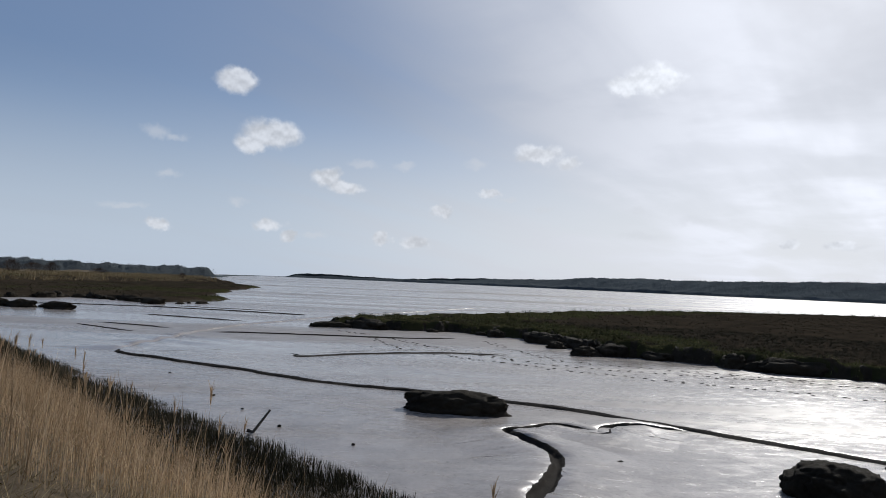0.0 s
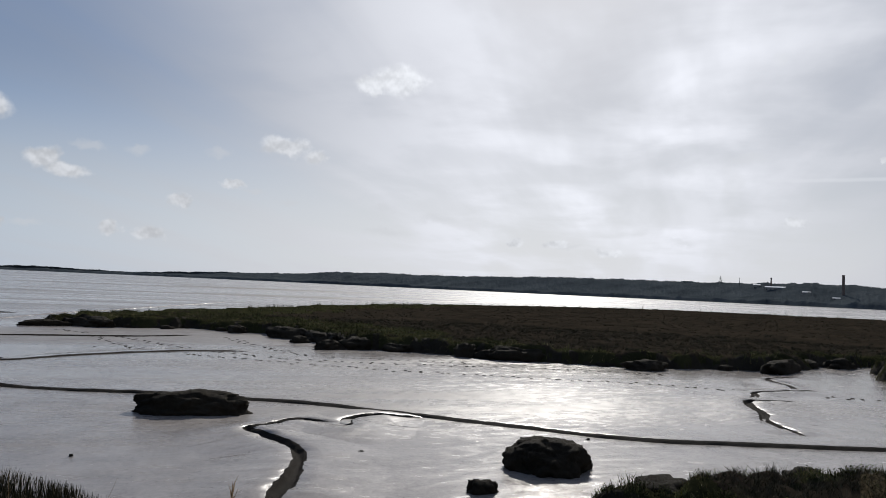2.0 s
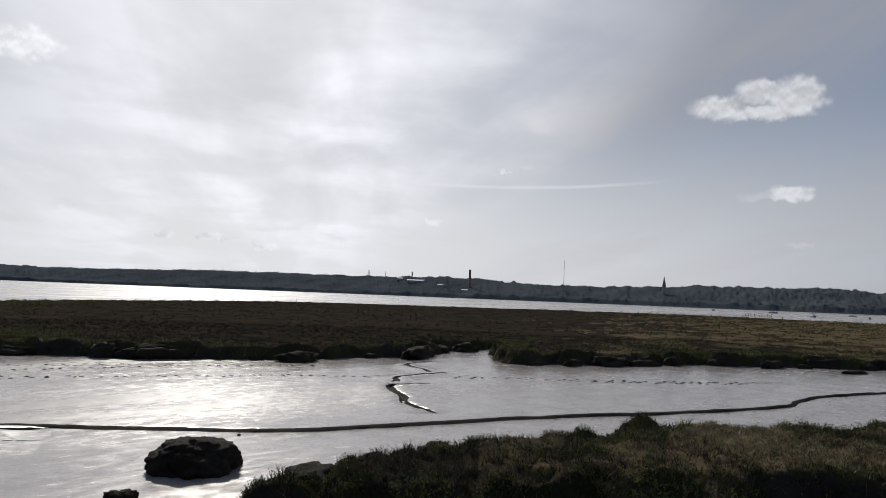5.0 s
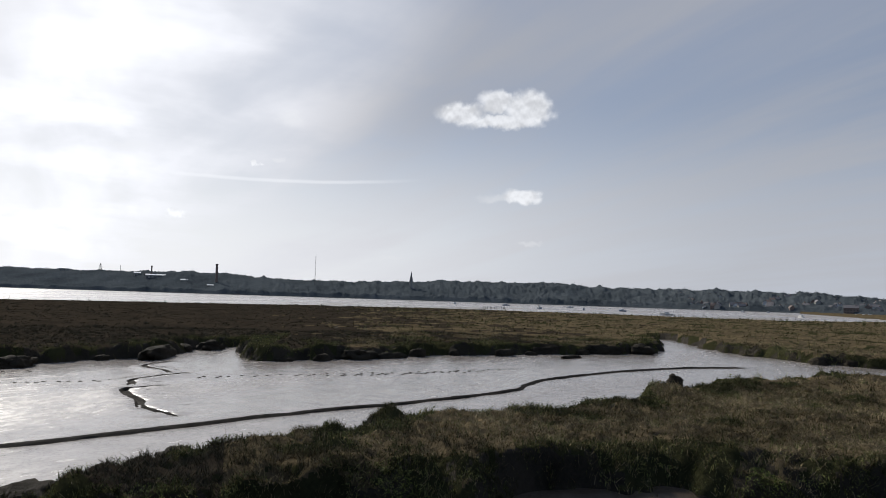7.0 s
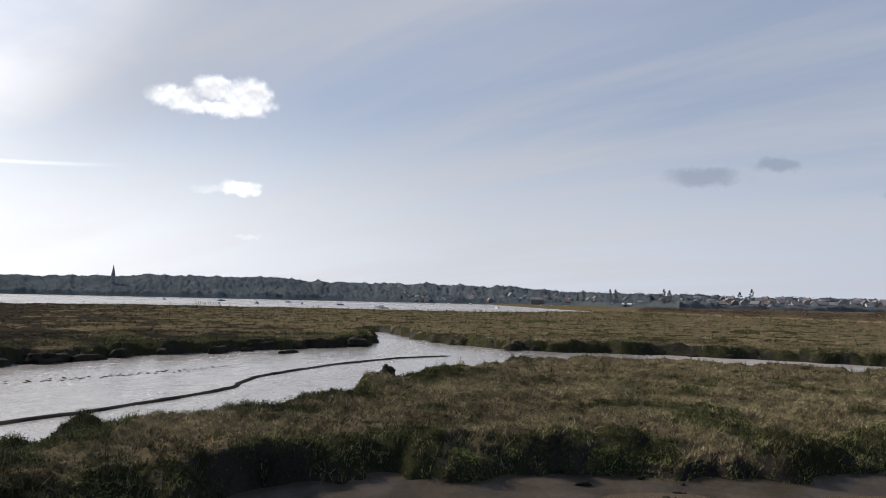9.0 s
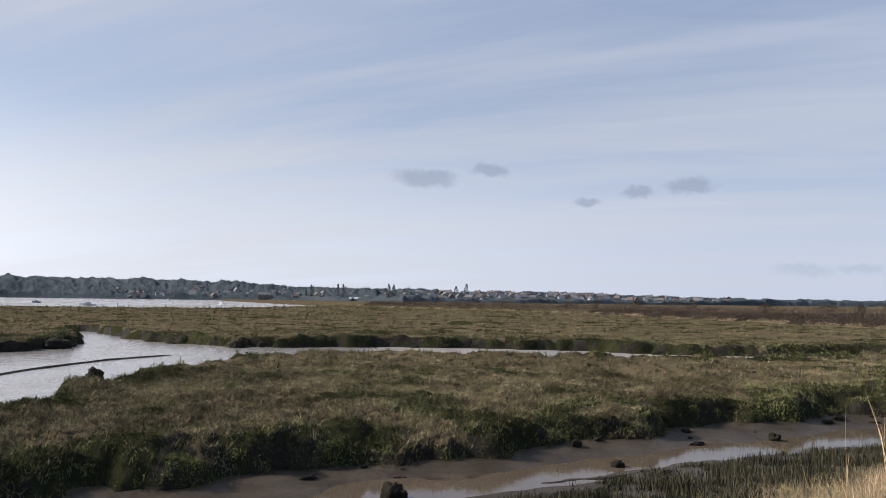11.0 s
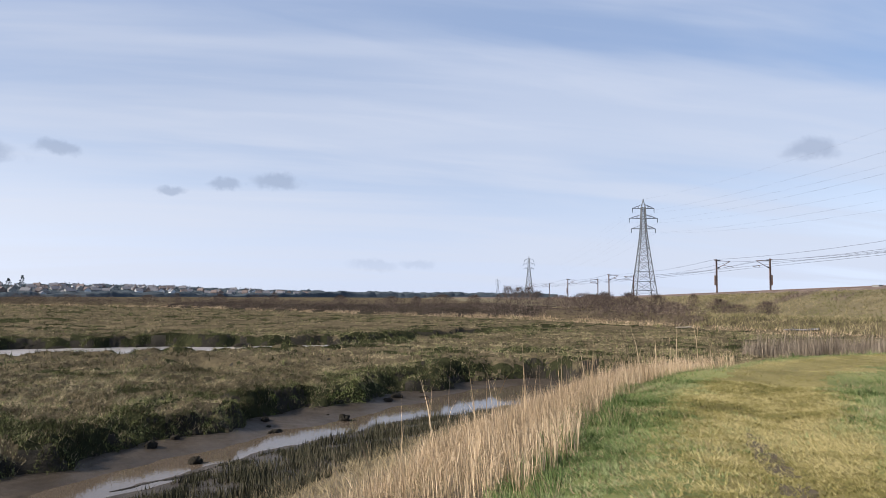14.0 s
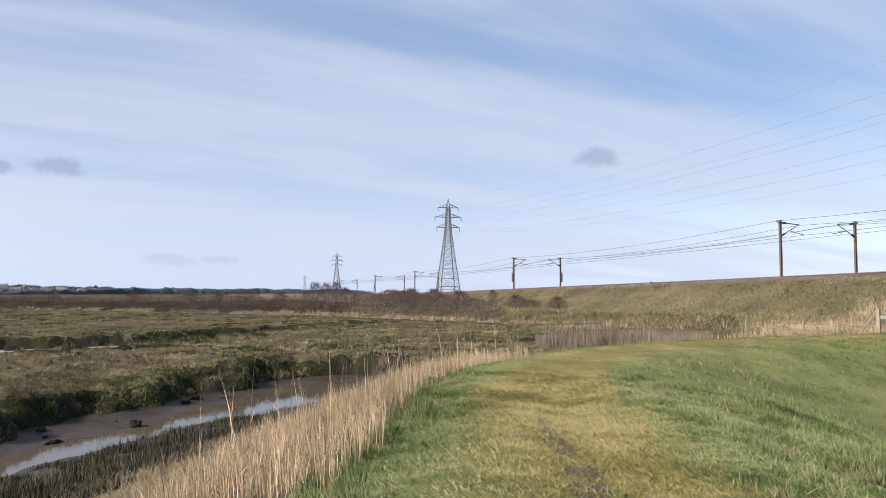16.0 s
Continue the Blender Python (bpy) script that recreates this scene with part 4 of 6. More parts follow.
def tufts(n, each, spread, az0, az1, r0, r1):
    """Points in small bunches over a piece of ring."""
    x, y = scatter_ring(n // each, az0, az1, r0, r1)
    return np.repeat(x, each) + rng.normal(0, spread / 2, n // each * each), np.repeat(y, each) + rng.normal(0, spread / 2, n // each * each)


# the plants of the marsh: short withered grass, leafy purslane, stems darkened for backlight
def marsh_plants(n, az0, az1, r0, r1, high, wide, leaf):
    x, y = tufts(n, 8, 1.9 * leaf, az0, az1, r0, r1)
    e = marsh_edge(x, y)
    k = (e > 0) | (e > -0.5) & (rng.random(n) < 0.6)
    x, y, e = x[k], y[k], e[k]
    zone, z = marsh_zone(x, y), marsh_z(x, y)
    zone = np.where(e < 0.1, 2, zone)
    zone = np.where((zone == 2) & (rng.random(len(x)) < 0.35), 0, np.where((zone == 0) & (rng.random(len(x)) < 0.18), 2, zone))
    out = []
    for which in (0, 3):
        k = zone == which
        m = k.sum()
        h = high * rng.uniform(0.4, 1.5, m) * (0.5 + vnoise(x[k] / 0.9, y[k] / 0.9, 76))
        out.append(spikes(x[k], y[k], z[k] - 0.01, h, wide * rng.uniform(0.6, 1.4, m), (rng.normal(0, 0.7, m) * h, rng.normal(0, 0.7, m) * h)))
    k = zone == 2
    m = k.sum()
    up = np.stack([rng.normal(0, 0.6, m), rng.normal(0, 0.6, m), np.ones(m)], -1)
    bushy = leaf * rng.uniform(0, 2.6, m) * (0.4 + 1.2 * vnoise(x[k] / 0.5, y[k] / 0.5, 80))
    out.append(leaves(x[k], y[k], z[k] + bushy, leaf * rng.uniform(0.4, 1.2, m), up))
    k &= rng.random(len(x)) < 0.4                        # upright sprigs
    m = k.sum()
    h = leaf * rng.uniform(1.6, 5.0, m) * (0.4 + 1.0 * vnoise(x[k] / 0.5, y[k] / 0.5, 80))
    out.append(spikes(x[k], y[k], z[k], h, leaf * rng.uniform(0.25, 0.6, m), (rng.normal(0, 0.35, m) * h, rng.normal(0, 0.35, m) * h)))
    return out


cover = [marsh_plants(520000, -150, -25, 10, 36, 0.12, 0.018, 0.05), marsh_plants(330000, -172, 15, 36, 75, 0.13, 0.036, 0.08), marsh_plants(150000, -165, 8, 75, 190, 0.12, 0.08, 0.14), marsh_plants(60000, -150, -20, 190, 330, 0.16, 0.2, 0.3)]
stuff("marsh_grass", [c[0] for c in cover], MARSH_GRASS, "short tan withered grass on the marsh", "marsh grass")
stuff("marsh_stems", [c[1] for c in cover], CORD, "dead plants on the outer marsh, coloured dark as if backlit", "marsh plant")
stuff("sea_purslane", [p for c in cover for p in c[2:]], PURSLANE, "low dark green sea purslane on the marsh", "marsh plant")

# thicker growth hanging over the broken banks
x, y = np.concatenate([scatter_ring(420000, -150, -25, 10.5, 36), scatter_ring(420000, -150, 12, 36, 75)], 1)
e = marsh_edge(x, y)
clump = fnoise(x, y, 1.1, 2, 77) + 0.5 * fnoise(x, y, 5.0, 2, 78)
k = (e > -0.35) & (e < 0.7) & (fnoise(x, y, 1.0, 3, 88) > 0.03) & (clump < 0.14)
x, y = x[k], y[k]
big = np.where(np.hypot(x, y) > 36, 1.9, 1.0)
h = rng.uniform(0.04, 0.15, len(x)) * big ** 0.5
up = np.stack([rng.normal(-0.3, 0.6, len(x)), rng.normal(0, 0.6, len(x)), np.ones(len(x))], -1)
stuff("bank_purslane", [leaves(x, y, marsh_z(x, y) + rng.uniform(0, 0.14, len(x)), rng.uniform(0.03, 0.075, len(x)) * big, up),
                        spikes(x, y, marsh_z(x, y), h, rng.uniform(0.012, 0.028, len(x)) * big, (rng.normal(-0.05, 0.07, len(x)), rng.normal(0, 0.07, len(x))))], PURSLANE, "bushy dark green purslane over the marsh edge", "marsh plant")

# bright weed hanging on the broken edges of the marsh
x, y = np.concatenate([scatter_ring(900000, -135, -40, 10.5, 30), scatter_ring(200000, -150, -60, 34, 70)], 1)
e = marsh_edge(x, y)
clump = fnoise(x, y, 1.1, 2, 77) + 0.5 * fnoise(x, y, 5.0, 2, 78)
k = (e > -0.75) & (e < 0.35) & (clump > 0.16)
x, y, clump = x[k], y[k], clump[k]
up = np.stack([rng.normal(0, 0.6, len(x)) - 0.4, rng.normal(0, 0.6, len(x)), np.ones(len(x))], -1)
stuff("green_weed", leaves(x, y, marsh_z(x, y) + 0.02 + rng.uniform(0, 0.7, len(x)) * np.minimum(0.3, clump - 0.05), rng.uniform(0.018, 0.05, len(x)) * np.where(np.hypot(x, y) > 34, 1.8, 1.0), up), SCARP_GREEN, "bright yellow-green weed on the broken marsh edge", "marsh plant")

# the same plants on the spit up the estuary, and the pale reeds behind them
x, y = scatter_ring(26000, 12, 36, 95, 420)
k = inside(x, y, SPIT) > 0.5
x, y = x[k], y[k]
stuff("spit_plants", leaves(x, y, spit_z(x, y) + rng.uniform(0, 0.2, len(x)), rng.uniform(0.12, 0.32, len(x))), CORD, "low dark plants on the spit of marsh", "marsh plant")
x, y = scatter_ring(60000, 15, 36, 150, 420)
k = (spit_bank(x, y) > 0.2) & (x > -150) & (inside(x, y, SPIT) > 0) & (fnoise(x, y, 5, 2, 58) > -0.3)
x, y = x[k], y[k]
stuff("spit_reeds", spikes(x, y, spit_z(x, y), rng.uniform(0.4, 1.3, len(x)) * (0.4 + vnoise(x / 4, y / 4, 59)), rng.uniform(0.1, 0.25, len(x)), (rng.normal(0, 0.3, len(x)), rng.normal(0, 0.3, len(x)))), MATTED, "withered reeds on the bank of the spit", "reeds")

# dead cordgrass between the wall and the mud
x, y = np.concatenate([scatter(420000, 6, 20, -36, 4), scatter(160000, -2, 14, 2, 16), scatter(420000, -36, 2, 12, 44)], 1)
s, foot, fringe = wall_place(x, y)
k = (s > foot - 0.3 + 0.5 * fnoise(x, y, 2, 2, 81)) & (s < fringe + 0.6 * fnoise(x, y, 2.5, 3, 82)) & (rng.random(len(x)) < np.where(y > 6, 0.85, 0.42) + 1.2 * fnoise(x, y, 0.8, 3, 83))
x, y = x[k], y[k]
h = rng.uniform(0.07, 0.27, len(x)) * np.where(y > 0, 1.25, 1.0) * (1 + 0.7 * fnoise(x, y, 1.2, 3, 84))
stuff("cordgrass", spikes(x, y, wall_z(x, y) - 0.03, h, rng.uniform(0.016, 0.036, len(x)), (rng.normal(0, 0.05, len(x)), rng.normal(0, 0.05, len(x)))), CORD, "dark dead stubby cordgrass at the mud's edge", "cordgrass")

# tall dry reeds on the seaward slope
def reed_mask(x, y):
    s, foot, fringe = wall_place(x, y)
    north = (y > 6.5 + 0.8 * fnoise(x, y, 2, 2, 91)) & (s > 1.6) & (s < foot - 0.3)
    south = (y < -5.6) & (s > 2.25 + 0.35 * fnoise(x, y, 1.5, 2, 92)) & (s < 4.9 + 0.8 * fnoise(x, y, 2, 2, 93)) & (y > -20.5 - 1.5 * fnoise(x, y, 2, 2, 94))
    return north | south


x, y = np.concatenate([scatter(110000, -34, 2, 6, 42), scatter(190000, -12, 14, -36, -5)], 1)
k = reed_mask(x, y)
x, y = x[k], y[k]
s, foot, fringe = wall_place(x, y)
h = rng.uniform(0.4, 0.9, len(x)) * np.where(y > 0, 1.0, 0.68) * (0.75 + 0.5 * vnoise(x / 1.3, y / 1.3, 95))
long_one = rng.random(len(x)) < np.where(y > 0, 0.045, 0.006)
h = np.where(long_one, rng.uniform(0.9, 1.5, len(x)), h)
lean = rng.normal(0.10, 0.12, len(x)) * h, rng.normal(-0.04, 0.12, len(x)) * h
z = wall_z(x, y) - 0.03
plumes = long_one & (y > 0) & (rng.random(len(x)) < 0.15)
made = [blades(x, y, z, h, rng.uniform(0.0045, 0.0095, len(x)) * np.where(long_one, 1.5, 1.0), lean)]
k = rng.random(len(x)) < 0.7     # side leaves
made.append(blades(x[k] + lean[0][k] * 0.25, y[k] + lean[1][k] * 0.25, z[k] + h[k] * rng.uniform(0.3, 0.6, k.sum()), h[k] * 0.28, rng.uniform(0.004, 0.010, k.sum()), (rng.normal(0, 0.14, k.sum()), rng.normal(0, 0.14, k.sum()))))
for _ in range(14):              # feathery heads on the longest stems
    k = plumes
    m = k.sum()
    made.append(blades(x[k] + lean[0][k] * 0.8, y[k] + lean[1][k] * 0.8, z[k] + h[k] * rng.uniform(0.86, 0.98, m), rng.uniform(0.10, 0.22, m), np.full(m, 0.009), (rng.normal(0.02, 0.03, m), rng.normal(0, 0.04, m))))
stuff("reeds", made, REED, "tall dry straw-coloured reeds on the sea wall", "reeds")

# matted dead grass lower on the slope and under the reeds
x, y = np.concatenate([scatter(160000, -34, 8, 3, 42), scatter(240000, -12, 16, -36, 3)], 1)
s, foot, fringe = wall_place(x, y)
k = (s > 0.2) & (s < foot + 0.6) & ((s > 2.6) | (y > 2.5))
x, y = x[k], y[k]
h = rng.uniform(0.04, 0.20, len(x)) * (0.6 + 0.8 * vnoise(x / 0.6, y / 0.6, 97))
stuff("matted_grass", spikes(x, y, wall_z(x, y) - 0.02, h, rng.uniform(0.009, 0.021, len(x)), (rng.normal(0.06, 0.16, len(x)), rng.normal(0, 0.16, len(x)))), MATTED, "matted dead grass low on the sea wall", "dry grass")

# turf of the crest and of the landward slope
x, y = np.concatenate([tufts(640000, 16, 0.07, -205, -108, 3.5, 15), tufts(380000, 10, 0.14, -205, -130, 13, 50)], 1)
s = wall_place(x, y)[0]
k = (s < 2.75) & (s > -26)
x, y, s = x[k], y[k], s[k]
r = np.hypot(x, y)
off = np.abs(s - 0.05 + 0.25 * fnoise(x, y, 4, 2, 101))
trod = rng.random(len(x)) < smooth(off, 1.75, 0.55) * (1.0 + 0.5 * fnoise(x, y, 1.2, 3, 102))
bare = worn(x, y) & (rng.random(len(x)) < 0.6)
dry = rng.random(len(x)) < 0.07 + 0.75 * np.maximum(0, fnoise(x, y, 0.9, 3, 103) - 0.05) + 0.45 * np.maximum(0, fnoise(x, y, 6, 2, 104))
tuft = 0.45 + 1.7 * np.maximum(0, fnoise(x, y, 0.40, 3, 105)) + 0.5 * np.maximum(0, fnoise(x, y, 3.0, 2, 106))
tuft = tuft * (0.45 + 0.55 * smooth(off, 0.8, 2.2))
far = 1 + 1.1 * smooth(r, 12, 45)
for name, mat, pick, lo, hi, label in (
        ("path_grass", PATH_GRASS, trod & ~bare, 0.02, 0.055, "short trodden yellow-green grass of the path"),
        ("slope_grass", GRASS, ~trod & ~dry & ~bare, 0.05, 0.15, "green grass of the sea wall"),
        ("withered_grass", MATTED, ~trod & dry & ~bare, 0.05, 0.16, "withered tufts among the green grass")):
    xx, yy, f = x[pick], y[pick], far[pick]
    h = rng.uniform(lo, hi, len(xx)) * (tuft[pick] if lo > 0.04 else 1) * (0.7 + 0.3 * f)
    w, zz = rng.uniform(0.008, 0.016, len(xx)) * f, wall_z(xx, yy) - 0.012
    lx, ly = rng.normal(0.025, 0.05, len(xx)) * f, rng.normal(0, 0.05, len(xx)) * f
    stuff(name, spikes(xx, yy, zz, h, w * 1.2, (lx, ly)), mat, label, "grass")

# tall grey dead reeds where the wall meets the back of the marsh
x, y = scatter(60000, 0, 18, -58, -40)
s = wall_place(x, y)[0]
k = (np.hypot((x - 8.5) / 4.5, (y + 48.5) / 5) < 1 + 0.9 * fnoise(x, y, 3, 2, 108))
x, y = x[k], y[k]
h = rng.uniform(0.5, 1.6, len(x)) * (0.4 + 0.9 * vnoise(x / 0.8, y / 0.8, 109))
stuff("dead_reeds", blades(x, y, np.maximum(wall_z(x, y), 0.6) - 0.05, h, rng.uniform(0.012, 0.03, len(x)), (rng.normal(0, 0.15, len(x)), rng.normal(0, 0.15, len(x)))), DEAD_REED, "tall grey-buff dead reeds at the back of the marsh", "reeds")

# tall pale reeds in the ditch below the embankment
u, q = rng.uniform(-60, 62, 46000), rng.normal(19.5, 1.5, 46000)
x, y = RAIL_AT.x + u * RAIL_DIR.x + q * RAIL_N.x, RAIL_AT.y + u * RAIL_DIR.y + q * RAIL_N.y
t = rng.random(16000)          # and on from there to the end of the path
x = np.concatenate([x, np.interp(t, [0, 0.5, 1], [5.5, -1.8, -9.0]) + rng.normal(0, 1.3, len(t))])
y = np.concatenate([y, np.interp(t, [0, 0.5, 1], [-54.5, -65.0, -73.5]) + rng.normal(0, 1.3, len(t))])
u, q = rail_place(x, y)
k = rng.random(len(x)) < 0.75 + 0.8 * fnoise(x, y, 4, 3, 114) - 0.5 * smooth(u, 20, 60)
u, q, x, y = u[k], q[k], x[k], y[k]
h = rng.uniform(0.5, 1.25, len(x)) * (0.6 + 0.6 * vnoise(x / 2.2, y / 2.2, 115))
stuff("ditch_reeds", spikes(x, y, np.maximum(bank_z(u, q), np.where(wall_place(x, y)[0] < 6, wall_z(x, y), -1.0)) - 0.05, h, rng.uniform(0.012, 0.03, len(x)), (rng.normal(0.05, 0.16, len(x)), rng.normal(0, 0.16, len(x)))), REED, "tall pale reeds in the ditch below the embankment", "reeds")

# rough grass and bramble on the railway embankment
u, q = rng.uniform(-60, 260, 110000), rng.uniform(4.2, 24, 110000)
x, y = RAIL_AT.x + u * RAIL_DIR.x + q * RAIL_N.x, RAIL_AT.y + u * RAIL_DIR.y + q * RAIL_N.y
k = (np.hypot(x, y) < 200) & (wall_place(x, y)[0] * 0 + rng.random(len(x)) < 0.75 + 0.4 * fnoise(x, y, 6, 2, 111))
u, q, x, y = u[k], q[k], x[k], y[k]
woody = fnoise(x, y, 9, 3, 112) > 0.36
lush = ~woody & (fnoise(x, y, 7, 3, 113) > -0.12 + 0.5 * smooth(u, -5, 40)) & (q < 17)
h = rng.uniform(0.25, 0.6, len(x)) * (1 + 0.8 * woody) * (1 + 0.6 * smooth(q, 14, 20))
zz = bank_z(u, q)
for name, mat, pick, label in (("embankment_grass", BANK_GRASS, ~woody & ~lush, "rough withered grass on the railway embankment"), ("embankment_turf", BANK_GREEN, lush, "green rough grass on the railway embankment"), ("bramble", TWIGS, woody, "leafless brambles on the railway embankment")):
    m = pick.sum()
    made = [spikes(x[pick], y[pick], zz[pick] - 0.05, h[pick] * 0.7, rng.uniform(0.03, 0.08, m), (rng.normal(0.05, 0.25, m), rng.normal(0, 0.25, m)))]
    made.append(leaves(x[pick] + rng.normal(0, 0.3, m), y[pick] + rng.normal(0, 0.3, m), zz[pick] + h[pick] * rng.uniform(0.1, 0.6, m), rng.uniform(0.10, 0.26, m)))
    stuff(name, made, mat, label, "undergrowth")

# pale reeds along the foot of the embankment and of the old bank
pts = []
for (x0, y0), (x1, y1) in zip(STRAW_LINE, STRAW_LINE[1:-1]):
    n = int(min(7000, 75 * math.hypot(x1 - x0, y1 - y0)))
    t = rng.random(n)
    pts.append(np.stack([x0 + (x1 - x0) * t + rng.normal(0, 0.7, n), y0 + (y1 - y0) * t + rng.normal(0.6, 0.9, n)], 1))
x, y = np.concatenate(pts).T
k = fnoise(x, y, 4, 2, 122) > -0.2
x, y = x[k], y[k]
h = rng.uniform(0.3, 0.8, len(x)) * (0.35 + vnoise(x / 3, y / 3, 121))
stuff("far_reeds", spikes(x, y, np.maximum(scrub_z(x, y), 0.5), h, rng.uniform(0.02, 0.06, len(x)), (rng.normal(0, 0.25, len(x)), rng.normal(0, 0.25, len(x)))), REED, "pale dead reeds at the foot of the bank", "reeds")

# leafless scrub on the old bank
pts = []
for (x0, y0), (x1, y1) in zip(STRAW_LINE, STRAW_LINE[1:-1]):
    length = math.hypot(x1 - x0, y1 - y0)
    n = int(240 * length)
    t, back = rng.random(n), rng.uniform(1.3, 9, n)
    pts.append(np.stack([x0 + (x1 - x0) * t + (y1 - y0) / length * back, y0 + (y1 - y0) * t - (x1 - x0) / length * back, back], 1))
x, y, s = np.concatenate(pts).T
k = (rail_place(x, y)[1] > 11) & (rng.random(len(x)) < 0.75 + 0.5 * fnoise(x, y, 5, 3, 131))
x, y, s = x[k], y[k], s[k]
open_side = x < 30 + 5 * fnoise(x, y, 4, 2, 133)
gx, gy = x[open_side], y[open_side]
stuff("bank_foot_grass", blades(gx, gy, scrub_z(gx, gy) - 0.05, rng.uniform(0.2, 0.6, len(gx)), rng.uniform(0.03, 0.07, len(gx)), (rng.normal(0, 0.25, len(gx)), rng.normal(0, 0.25, len(gx)))), BANK_GRASS, "rough tan grass at the foot of the embankment", "grass")
x, y, s = x[~open_side], y[~open_side], s[~open_side]
h = (1.1 + 1.7 * np.maximum(0, fnoise(x, y, 5, 3, 132) + 0.3)) * rng.uniform(0.7, 1.2, len(x)) * smooth(s, 0.6, 3.5)
tall = rng.random(len(x)) < 0.15
made = [leaves(x, y, scrub_z(x, y) + rng.uniform(0, 0.9, len(x)) * h, rng.uniform(0.10, 0.30, len(x))),
        blades(x[tall], y[tall], scrub_z(x[tall], y[tall]) - 0.1, h[tall] * 1.15, rng.uniform(0.012, 0.03, tall.sum()), (rng.normal(0, 0.3, tall.sum()), rng.normal(0, 0.3, tall.sum())))]
stuff("scrub", made, SCRUB, "brown leafless scrub along the old bank", "scrub")
# ---------------------------------------------------------------- builders
class Shape:
    """Gathers the faces of one part."""

    def __init__(self):
        self.v, self.f = [], []

    def add(self, verts, faces):
        o = len(self.v)
        self.v += [tuple(p) for p in verts]
        self.f += [tuple(i + o for i in f) for f in faces]
        return self

    def box(self, x0, x1, y0, y1, z0, z1):
        return self.add([(x0, y0, z0), (x1, y0, z0), (x1, y1, z0), (x0, y1, z0), (x0, y0, z1), (x1, y0, z1), (x1, y1, z1), (x0, y1, z1)],
                        [(3, 2, 1, 0), (4, 5, 6, 7), (0, 1, 5, 4), (1, 2, 6, 5), (2, 3, 7, 6), (3, 0, 4, 7)])

    def tube(self, p, q, r0, r1=None, sides=4):
        p, q = Vector(p), Vector(q)
        r1 = r0 if r1 is None else r1
        d = (q - p).normalized()
        a = d.orthogonal().normalized()
        b = d.cross(a)
        ring = [(math.cos(2 * math.pi * k / sides + math.pi / 4), math.sin(2 * math.pi * k / sides + math.pi / 4)) for k in range(sides)]
        vs = [p + (a * c + b * s) * r0 for c, s in ring] + [q + (a * c + b * s) * r1 for c, s in ring]
        fs = [(k, (k + 1) % sides, sides + (k + 1) % sides, sides + k) for k in range(sides)]
        return self.add(vs, fs + [tuple(range(sides))[::-1], tuple(range(sides, 2 * sides))])

    def line(self, pts, r, sides=3):
        for a, b in zip(pts, pts[1:]):
            self.tube(a, b, r, r, sides)
        return self

    def gable(self, x0, x1, y0, y1, z0, z1, over=0.3, thick=0.25):
        """A pitched roof with its ridge along x."""
        ym = (y0 + y1) / 2
        rise = z1 - z0
        drop = rise * over / (ym - y0)
        for ya in (y0 - over, y1 + over):
            vs = [(x, y, z + t) for t in (0, thick) for x, y, z in ((x0 - over, ya, z0 - drop), (x1 + over, ya, z0 - drop), (x1 + over, ym, z1), (x0 - over, ym, z1))]
            self.add(vs, [(0, 1, 2, 3), (7, 6, 5, 4), (0, 4, 5, 1), (1, 5, 6, 2), (2, 6, 7, 3), (3, 7, 4, 0)])
        return self


def thing(name, m, label, category, group=""):
    ob = new(name)
    ob.matrix_world = m
    return tagged(ob, label, category, group)


def part(name, shape, mat, parent, label="", smooth_faces=False):
    me = bpy.data.meshes.new(name)
    me.from_pydata(shape.v, [], shape.f)
    me.materials.append(mat)
    me.update()
    if smooth_faces:
        me.polygons.foreach_set("use_smooth", np.ones(len(me.polygons), bool))
    ob = new(name, me)
    ob.parent = parent
    return tagged(ob, label)


def at(az, d):
    return -math.sin(radians(az)) * d, math.cos(radians(az)) * d


def one(f, x, y):
    return float(f(np.array([float(x)]), np.array([float(y)]))[0])


# ---------------------------------------------------------------- lumps of peat and things on the mud
def lump(name, x, y, z, sx, sy, sz, turn, seed, label, mat=PEAT, category="peat clod", group="", rough=0.42, fine=4):
    """A weathered clod: a cut and broken lump with a flat foot."""
    bm = bmesh.new()
    bmesh.ops.create_icosphere(bm, subdivisions=fine, radius=1.0)
    for v in bm.verts:
        p = v.co.copy()
        n = noise.fractal(p * 1.3 + Vector((seed * 3.1, 0, 0)), 0.9, 2.1, 5)
        ridge = abs(noise.noise(p * 2.6 + Vector((0, seed * 1.7, 0))))
        p *= 1 + rough * n - 0.7 * rough * ridge + 0.10 * noise.fractal(p * 5 + Vector((seed, 0, 0)), 0.6, 2.1, 4)
        p.z = max(p.z, -0.25)
        p.z = p.z if p.z < 0.55 else 0.55 + (p.z - 0.55) * 0.55
        v.co = (p.x * sx / 2, p.y * sy / 2, (p.z + 0.1) * sz / 0.85)
    me = bpy.data.meshes.new(name)
    bm.to_mesh(me)
    bm.free()
    me.materials.append(mat)
    me.polygons.foreach_set("use_smooth", np.ones(len(me.polygons), bool))
    ob = new(name, me)
    ob.matrix_world = pose(x, y, z, 0, 0, turn)
    return tagged(ob, label, category, group)


